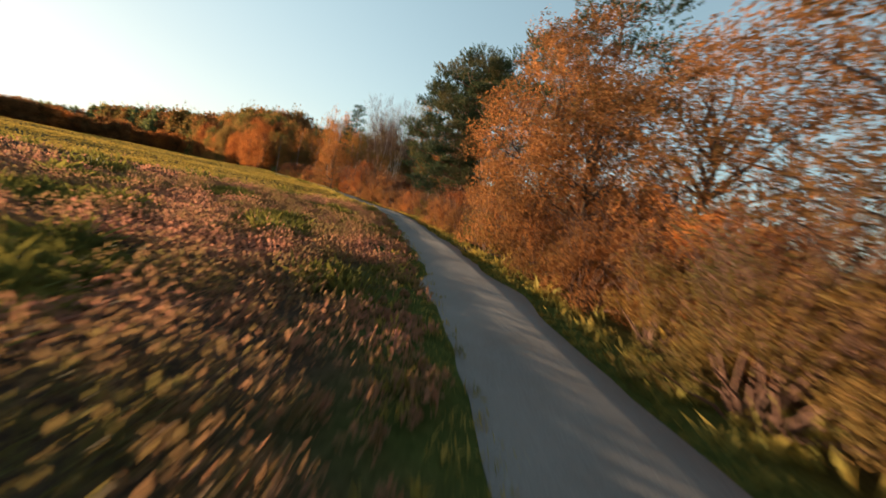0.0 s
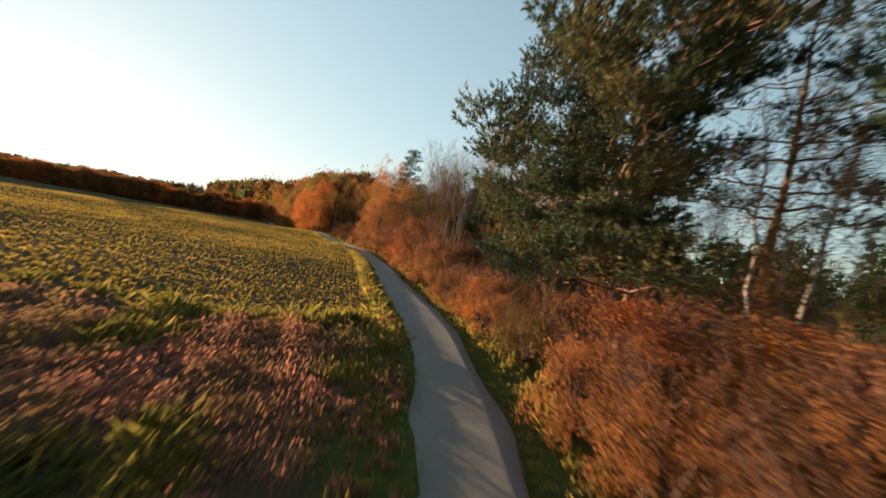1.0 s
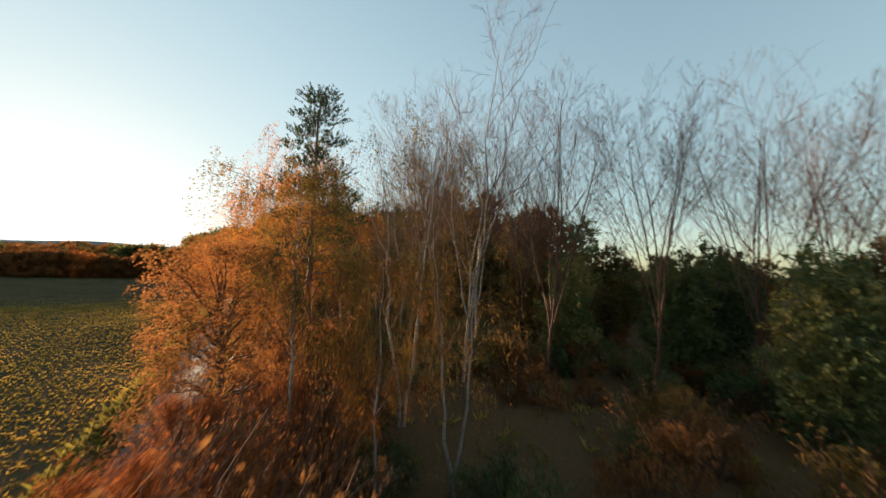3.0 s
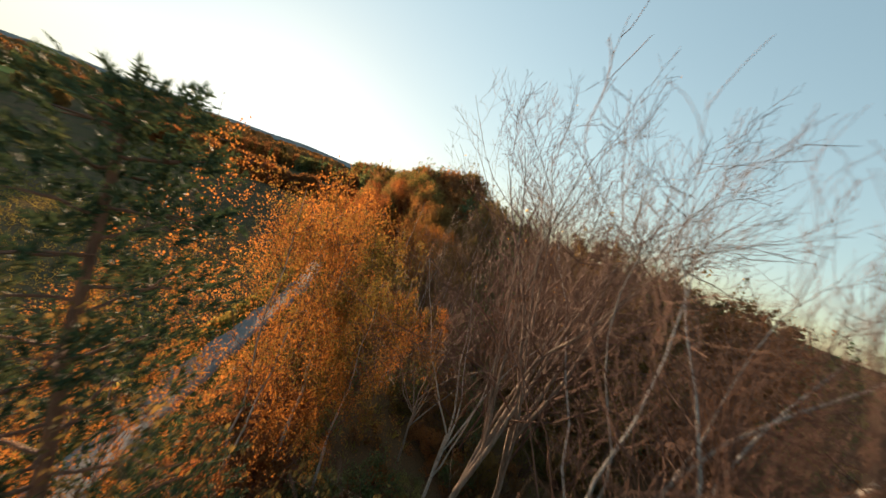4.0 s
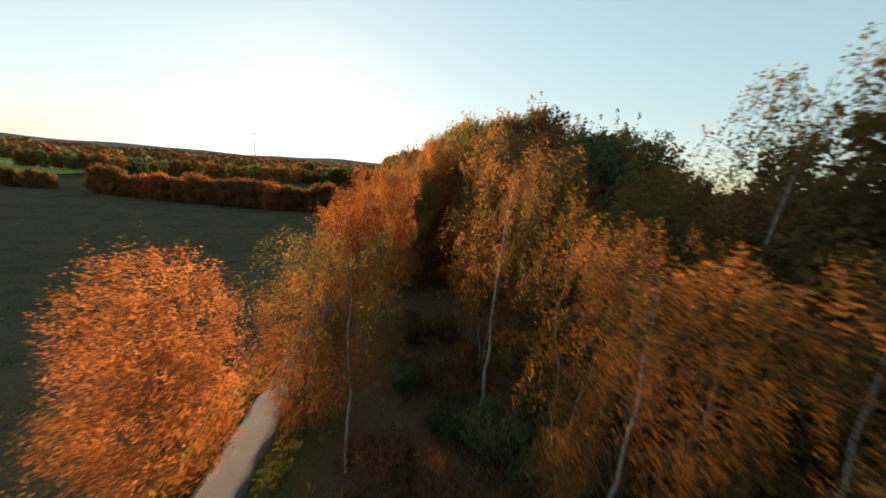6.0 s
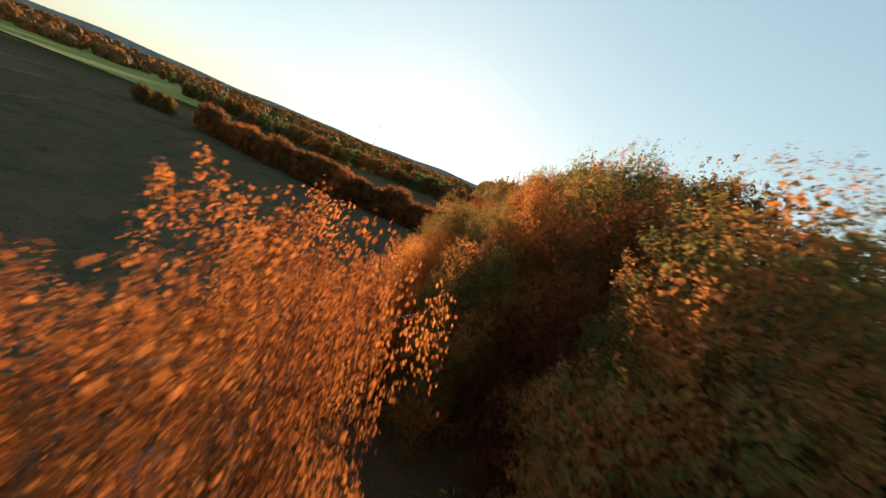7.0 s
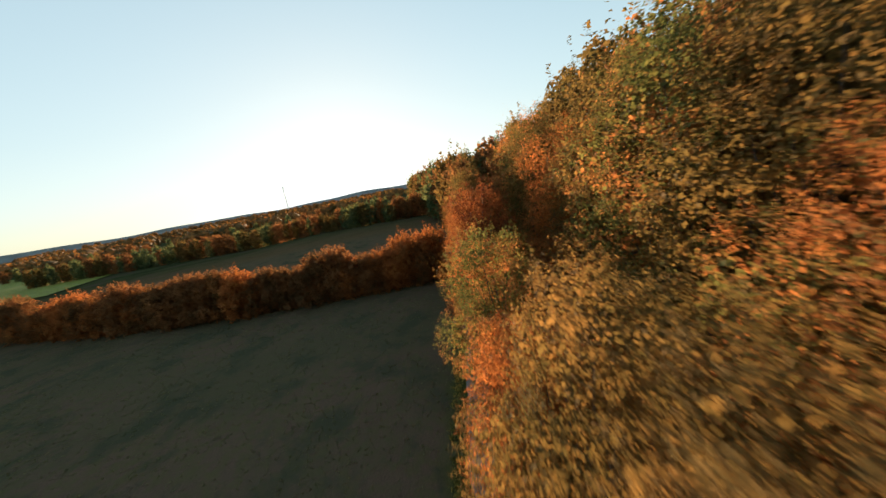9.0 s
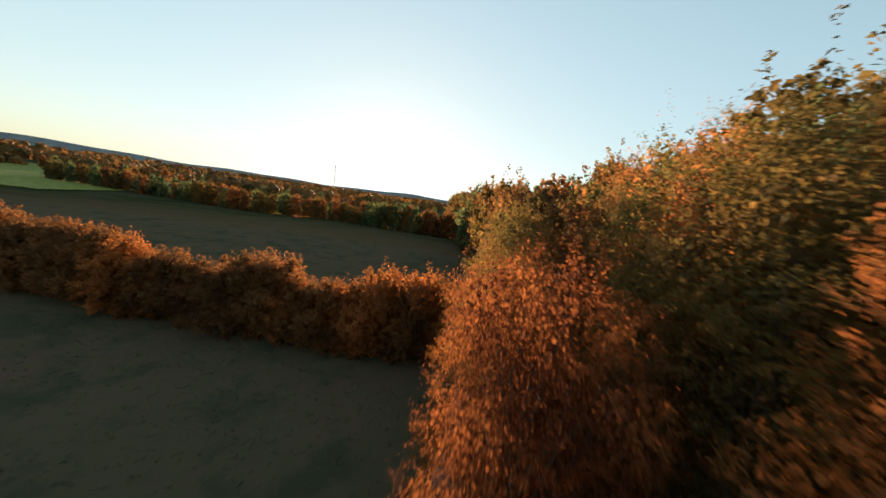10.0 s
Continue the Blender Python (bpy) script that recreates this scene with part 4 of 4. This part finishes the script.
for x, y, sc in ((8, 101, 0.50), (15, 97, 0.52), (22, 100, 0.55), (29, 95, 0.55), (36, 98, 0.55), (43, 99, 0.58), (49, 96, 0.58), (55, 92, 0.6), (60, 86, 0.58),
                 (52, 104, 0.66), (24, 105, 0.6), (33, 106, 0.6), (64, 80, 0.5)):
    WOOD[rnd.choice((1, 3, 3))].add(x, y, rnd.uniform(0, 360), sc * 0.86)

# ---- low brush in the clearing ----
BRUSH = [
    Kind(lambda: shrub(25, 1.9, 1.5, 14, 190, 0.095, M_GREEN, "dark green low bramble in the clearing", "brush in the clearing", 30, "bramble_bush")),
    Kind(lambda: shrub(26, 2.2, 1.4, 14, 190, 0.095, M_OLIVE, "olive low bush in the clearing", "brush in the clearing", 30, "bramble_bush")),
    Kind(lambda: shrub(27, 2.1, 1.4, 14, 190, 0.095, M_RUST, "rust-brown low bush in the clearing", "brush in the clearing", 30, "bramble_bush")),
]
n_b = 0
while n_b < 290:
    x, y = rnd.uniform(-58, 62), rnd.uniform(62, 114)
    d = float(offset(np.array([x]), np.array([y]))[0][0])
    if d > -7.5 or d < -42 or (n_b > 190 and (d < -24 or x > 12)):
        continue
    BRUSH[rnd.choice((0, 0, 1, 2, 2))].add(x, y, rnd.uniform(0, 360), rnd.uniform(0.9, 1.7))
    n_b += 1

# ---- hedgerow across the field ----
HEDGE = [
    Kind(lambda: dome_tree(101, 10.5, 0.1, 4.8, 80, 150, 0.24, M_RUST, "rust-brown tree of the field hedgerow", "hedge_tree", "hedgerow", 0.45, 18, lobe=0.8, spray=0.11, inner=80)),
    Kind(lambda: dome_tree(102, 10.0, 0.1, 4.8, 80, 150, 0.24, M_AUTUMN, "orange-brown tree of the field hedgerow", "hedge_tree", "hedgerow", 0.45, 18, lobe=0.8, spray=0.11, inner=80)),
]
for i in range(38):
    y = 106 - 113 * i / 37
    x = float(np.interp(y, (-27, -10, 10, 30, 50, 70, 90, 107), (-214, -202, -190, -181, -174, -168, -165, -165))) + rnd.uniform(-0.8, 0.8)
    HEDGE[rnd.choice((0, 1))].add(x, y, rnd.uniform(0, 360), rnd.uniform(0.80, 1.14), rnd.uniform(0.86, 1.08))
HEDGE.append(Kind(lambda: dome_tree(103, 9.5, 0.1, 4.6, 80, 150, 0.24, M_OLIVE, "olive-green tree by the end of the hedgerow", "hedge_tree", "hedgerow", 0.45, 18, lobe=0.8, spray=0.11, inner=80)))
for x, y in ((-204, -26), (-207, -32), (-206, -38), (-211, -44)):
    HEDGE[2].add(x, y, x * y, rnd.uniform(0.7, 0.85))

# ---- far rows of trees ----
for i in range(60):
    f = i / 59
    x, y = -392 + 60 * f + rnd.uniform(-5, 5), -168 + 250 * f
    FAR[rnd.choice((0, 1, 2))].add(x, y, rnd.uniform(0, 360), rnd.uniform(0.48, 0.66))
for i in range(24):
    FAR[rnd.choice((0, 1, 2))].add(-334 + 0.7 * i + rnd.uniform(-5, 5), 80 + 3.2 * i, rnd.uniform(0, 360), rnd.uniform(0.5, 0.75))
for i in range(34):
    f = i / 33
    x, y = -470 - 60 * math.sin(f * 3), -420 + 640 * f
    FAR[rnd.choice((0, 1, 2))].add(x + rnd.uniform(-15, 15), y, rnd.uniform(0, 360), rnd.uniform(0.5, 0.7))


# ---- ground cover ----
def stuff(name, chunks, mats, label, category):
    ob = new(name, mesh_of(name, chunks, mats, False))
    return tagged(ob, label, category, kind="stuff")


def blades(rng, p, size, k=0, spread=0.5, aspect=0.14):
    """Grass blades that rise from p, leaning every way."""
    n = len(p)
    up = unit(np.concatenate([rng.normal(size=(n, 2)) * spread, np.ones((n, 1))], 1))
    s = size * (0.6 + 0.8 * rng.random(n))
    nn = unit(np.cross(up, rng.normal(size=(n, 3))))
    b = np.cross(up, nn)
    w = (s * aspect)[:, None]
    s = s[:, None]
    bend = np.concatenate([rng.normal(size=(n, 2)) * 0.3, np.zeros((n, 1))], 1) * s
    v = np.stack([p - b * w * 0.5, p + b * w * 0.5, p + up * s + bend, p + up * s * 0.6 - b * w * 0.6 + bend * 0.3], 1).reshape(-1, 3)
    return v, np.arange(4 * n).reshape(n, 4), k


def on_land(x, y, dz=0.0):
    return np.stack([x, y, land(x, y) + dz], 1)


rng = np.random.default_rng(17)
# heather: tussocks of upright sprigs, with grass between
hx, hy = np.concatenate([rng.uniform(20, 92, 15000), rng.uniform(40, 82, 15000)]), np.concatenate([rng.uniform(-30, 54, 15000), rng.uniform(8, 54, 15000)])
hd, hs = offset(hx, hy)
keep = (hd > 1.55) & (heath_side(hx, hy) > -0.3) & (hd < 34) & (rng.random(30000) < np.where(hd < 14, 1.0, 0.45))
hx, hy, hd = hx[keep], hy[keep], hd[keep]
ch = []
patch = np.sin(hx * 0.9 + 1.3 * np.sin(hy * 0.7)) + np.sin(hy * 1.1 + hx * 0.3)
near = (np.hypot(hx - 63, hy - 30) < 15) | (np.hypot(hx - 51, hy - 42) < 12)
low = (0.78 + 0.34 * np.sin(hx * 1.7 + hy) * np.sin(hy * 1.9 - hx * 0.6)) * np.clip((hd - 1.0) / 2.4, 0.35, 1)
for grassy, close, m, sz in ((0, True, 40, 0.092), (0, False, 16, 0.18), (1, True, 24, 0.32), (1, False, 12, 0.44)):
    sel = ((((patch > -0.75) & (np.abs(heath_side(hx, hy)) > 0.7)) | (hd < 2.3)) != bool(grassy)) & (near == close)
    c = on_land(hx[sel], hy[sel])
    n = len(c)
    r = (0.22 + 0.40 * rng.random(n) ** 2) * low[sel] * 1.3
    d = sphere_dirs(rng, n * m)
    d[:, 2] = np.abs(d[:, 2])
    p = np.repeat(c, m, 0) + d * np.repeat(r, m)[:, None] * (0.6 + 0.45 * rng.random((n * m, 1))) * np.array([1, 1, 1.0])
    if not grassy:
        ch.append(leaves(rng, p + np.array([0, 0, 0.04]), sz, along=d * 0.5 + np.array([0, 0, 1.0]), aspect=0.45, k=0))
    else:
        p[:, 2] = np.repeat(c[:, 2], m)
        ch.append(blades(rng, p, sz * np.repeat(low[sel], m) * 1.3, 1, 0.5, 0.09 if close else 0.14))
stuff("heather", ch, [M_HEATHER, M_GRASS], "purple-brown heather tussocks with yellow grass tufts", "heather")

# young crop in drilled rows
rows_d = np.arange(3.1, 50, 0.33)
s0, s1 = s_of(52, 47), s_of(-50, 87)
px, py = [], []
for dd in rows_d:
    ss = np.arange(s0, s1, 0.28 + 0.007 * dd) + rng.uniform(0, 0.4)
    ii = np.clip((ss * 2).astype(int), 0, len(TRACK) - 1)
    q = TRACK[ii] + SIDE[ii] * (dd + 0.06 * rng.normal(size=len(ii)))[:, None] + TANG[ii] * rng.normal(size=(len(ii), 1)) * 0.2
    px.append(q[:, 0])
    py.append(q[:, 1])
px, py = np.concatenate(px), np.concatenate(py)
bare = np.sin(px * 0.33 + 2 * np.sin(py * 0.21)) * np.sin(py * 0.29 + px * 0.1)
keep = (heath_side(px, py) < 0.2) & (rng.random(len(px)) < 0.9 + 0.12 * bare)
p = np.repeat(on_land(px[keep], py[keep], 0.0), 4, 0)
p[:, :2] += rng.normal(size=(len(p), 2)) * 0.04
qx, qy = rng.uniform(-185, 45, 52000), rng.uniform(-60, 110, 52000)
qd, qs = offset(qx, qy)
keep = (qd > np.where(qx > -50, 46, 3)) & (qd < 135) & (rng.random(52000) < np.clip((qx + 75) / 40, 0, 1)) & (heath_side(qx, qy) < 0) & (qx > -150 - (107 - qy) * 0.5)
p2 = np.repeat(on_land(qx[keep], qy[keep]), 2, 0)
p2[:, :2] += rng.normal(size=(len(p2), 2)) * 0.16
stuff("crop", [blades(rng, p2, 0.20, 0, 0.9, 0.55), blades(rng, p, 0.165, 0, 0.85, 0.36)], [M_CROP], "young green crop in rows on brown soil", "crop")

# low weeds on the far part of the field
wx, wy = rng.uniform(-185, -55, 60000), rng.uniform(-40, 112, 60000)
wd, ws = offset(wx, wy)
thin = 0.5 + 0.5 * np.sin(wx * 0.23 + 1.5 * np.sin(wy * 0.17)) * np.sin(wy * 0.26 + 0.8)
keep = (wd > 2.8) & (wd < 130) & (wx > -154 - np.clip(107 - wy, 0, 200) * 0.35) & (rng.random(60000) < (0.15 + 0.7 * thin) * np.clip((130 - wd) / 70, 0, 1))
p = np.repeat(on_land(wx[keep], wy[keep]), 3, 0)
p[:, :2] += rng.normal(size=(len(p), 2)) * 0.12
stuff("field_weeds", [blades(rng, p, 0.16, 0, 0.9, 0.5)], [M_WEED], "low dark weeds scattered over bare field soil", "weeds")

# grass verges on both sides of the path, taller on the field side
gs = []
for lo, hi, dens, size, s_a, s_b in ((1.5, 2.75, 26.0, 0.34, s_of(46, 52), s_of(-52, 87)), (1.5, 2.3, 6.0, 0.2, s_of(85, 10), s_of(46, 52)),
                                     (1.5, 2.6, 8.0, 0.3, s_of(-52, 87), s_of(-128, 104)), (-2.9, -1.5, 12.0, 0.2, s_of(85, 10), s_of(-100, 98)),
                                     (0.92, 1.6, 18.0, 0.15, s_of(85, 10), s_of(-52, 87)), (-1.6, -0.92, 20.0, 0.16, s_of(85, 10), s_of(-52, 87))):
    n = int((s_b - s_a) * abs(hi - lo) * dens)
    ss = rng.uniform(s_a, s_b, n)
    dd = rng.uniform(lo, hi, n)
    ii = np.clip((ss * 2).astype(int), 0, len(TRACK) - 1)
    q = TRACK[ii] + SIDE[ii] * dd[:, None]
    tall = np.repeat(size * (0.6 + 0.8 * rng.random(n)) * np.clip((np.abs(dd) - 1.1) / 0.9, 0.5, 1), 10)
    p = np.repeat(on_land(q[:, 0], q[:, 1], -0.02 if min(abs(lo), abs(hi)) > 1.3 else 0.0), 10, 0)
    p[:, :2] += rng.normal(size=(len(p), 2)) * 0.09
    gs.append(blades(rng, p, tall, 0))
stuff("verge_grass", gs, [M_GRASS], "uneven green grass verge beside the gravel path", "grass")

# fallen leaves and small plants under the shrubs and in the clearing
n = 16000
lx, ly = rng.uniform(-70, 85, n), rng.uniform(20, 116, n)
ld, ls = offset(lx, ly)
keep = (ld < -2.2) & (ld > -40)
p = on_land(lx[keep], ly[keep], 0.03)
stuff("ground_plants", [blades(rng, np.repeat(p[::3], 7, 0) + rng.normal(size=(len(p[::3]) * 7, 3)) * np.array([0.15, 0.15, 0]), 0.45, 1),
                        leaves(rng, p, 0.14, normal=np.tile([0.0, 0.0, 1.0], (len(p), 1)), k=0)], [M_RUST, M_GRASS],
      "fallen leaves and rough grass on the clearing floor", "undergrowth")

# ---- dead snag with hanging branches ----
def snag(seed):
    rg = np.random.default_rng(seed)
    ob = thing("dead_tree", "broken pale dead trunk with hanging bare branches", "tree")
    tr = curve_to(rg, (0, 0, -0.3), (0.15, 0.1, 6.85), 14, 0, 0.008)
    rad = np.linspace(0.10, 0.028, 14) * (1 + 0.25 * rg.random(14))
    rad[-1] = 0.012
    part_np("trunk", tubes([(tr, rad)], 9, 0), [M_DEAD], ob)
    for i in range(40):
        a, z = rg.random() * 6.28, 1.8 + 4.4 * rg.random()
        ln = 1.3 + 2.4 * rg.random()
        e = np.array([math.cos(a) * ln * 0.6, math.sin(a) * ln * 0.6, max(0.3, z - ln * (0.7 + 0.6 * rg.random()))])
        part_np("branch", tubes([(curve_to(rg, (0.02 * z, 0.01 * z, z), e, 9, 0.24, 0.03), np.linspace(0.014, 0.004, 9))], 5, 0), [M_DEAD], ob)
    return ob


put(snag(7), 28.75, 67.85)

# ---- ponds glimpsed through the trees ----
def pond(x, y, rx, ry, label):
    a = np.arange(40) * 2 * np.pi / 40
    w = 1 + 0.12 * np.sin(3 * a + x) + 0.08 * np.sin(5 * a)
    v = np.stack([x + rx * w * np.cos(a), y + ry * w * np.sin(a), np.full(40, float(land(x, y)) + 0.25)], 1)
    v = np.vstack([v, [[x, y, float(land(x, y)) + 0.25]]])
    f = np.array([[i, (i + 1) % 40, 40] for i in range(40)])
    ob = new("water", mesh_of("water", [(v, f, 0)], [M_WATER]))
    return tagged(ob, label, "pond", kind="structure")


pond(70, 92, 10, 7, "still pond reflecting the sky behind the trees")

# ---- far country ----
def sheet(name, x0, y0, x1, y1, turn, mat, label):
    """A field that lies on the far ground."""
    cx, cy = (x0 + x1) / 2, (y0 + y1) / 2
    u, v = np.meshgrid(np.linspace(-0.5, 0.5, 13), np.linspace(-0.5, 0.5, 13))
    u, v = u * (x1 - x0), v * (y1 - y0)
    c, s_ = math.cos(turn), math.sin(turn)
    x, y = cx + u * c - v * s_, cy + u * s_ + v * c
    z = land(x, y) + 0.5
    i = (np.arange(12)[:, None] * 13 + np.arange(12)[None]).ravel()
    ob = new(name, mesh_of(name, [(np.stack([x, y, z], -1).reshape(-1, 3), np.stack([i, i + 1, i + 14, i + 13], 1), 0)], [mat]))
    return tagged(ob, label, "field", kind="structure")


sheet("meadow", -560, -420, -270, -110, 0.2, M_MEADOW, "bright green meadow beyond the hedgerow")

# far woods and hedges in the valley
rg = np.random.default_rng(23)
ch = []
for i in range(420):
    r = 520 + 2600 * rg.random() ** 1.4
    a = radians(84 + 66 * rg.random())
    x, y = -60 - r * math.sin(a), 60 + r * math.cos(a)
    br = 6 + 7 * rg.random() + r * 0.002
    for j in range(3):
        c = np.array([x + rg.normal() * 9, y + rg.normal() * 9, float(land(x, y)) + br * 0.45])
        d = sphere_dirs(rg, 16)
        ch.append(leaves(rg, c + d * br * 0.85, br * 0.62, d))
        ch.append((c + ICO_V * br * (0.7 + 0.3 * rg.random((len(ICO_V), 1))), ICO_F, 0))
stuff("far_woods", ch, [M_FARLEAF], "far autumn woods and hedges across the valley", "woods")

# low hills on the horizon
a = np.radians(np.linspace(60, 200, 120))
R = 4000
top = 18 + 26 * np.abs(np.sin(a * 3.1 + 0.4)) + 9 * np.sin(a * 17) + 4 * np.sin(a * 41)
lo = np.stack([-R * 0.93 * np.sin(a), R * 0.93 * np.cos(a), np.full(120, -14.0)], 1)
hi = np.stack([-R * np.sin(a), R * np.cos(a), top], 1)
bk = np.stack([-R * 1.07 * np.sin(a), R * 1.07 * np.cos(a), np.full(120, -14.0)], 1)
i = np.arange(119)
f = np.vstack([np.stack([i, i + 1, i + 121, i + 120], 1), np.stack([i + 120, i + 121, i + 241, i + 240], 1)])
tagged(new("hill", mesh_of("hill", [(np.vstack([lo, hi, bk]), f, 0)], [M_HILL])), "low hazy hills on the horizon", "hill", kind="structure")


def mast(x, y, h):
    ob = thing("mast", "thin tall radio mast far off on the horizon", "mast")
    part_np("pole", [(*tube([(0, 0, -20), (0, 0, h)], [2.4, 1.6], 8), 0)], [M_STEEL], ob)
    part_np("head", [(*tube([(0, 0, h - 6), (0, 0, h - 3), (0, 0, h + 1), (0, 0, h + 3)], [0.8, 4.5, 4.5, 0.6], 8), 0)], [M_STEEL], ob)
    part_np("crossarm", [(*tube([(-3, -11, h - 3), (3, 11, h - 3)], [0.9, 0.9], 6), 0)], [M_STEEL], ob)
    put(ob, x, y)


mast(-2320, -430, 150)


def side_trail():
    """A trodden way that leaves the path through the shrubs."""
    q = np.array([(57.7, 42.9), (58.6, 43.6), (60.2, 44.9), (62.2, 46.9), (63.6, 49.4), (64.4, 53.0)])
    t = unit(np.gradient(q, axis=0))
    nrm = np.stack([-t[:, 1], t[:, 0]], 1)
    rows = []
    for k, w in enumerate((-0.65, -0.4, 0.0, 0.4, 0.65)):
        p = q + nrm * w
        rows.append(np.stack([p[:, 0], p[:, 1], land(p[:, 0], p[:, 1]) + (0.0 if abs(w) > 0.6 else 0.04)], 1))
    v = np.stack(rows, 1).reshape(-1, 3)
    i = (np.arange(5)[:, None] * 5 + np.arange(4)[None]).ravel()
    ob = new("trail", mesh_of("trail", [(v, np.stack([i, i + 1, i + 6, i + 5], 1), 0)], [M_TRAIL]))
    tagged(ob, "narrow trodden trail that leaves the gravel path", "path", kind="structure")


side_trail()
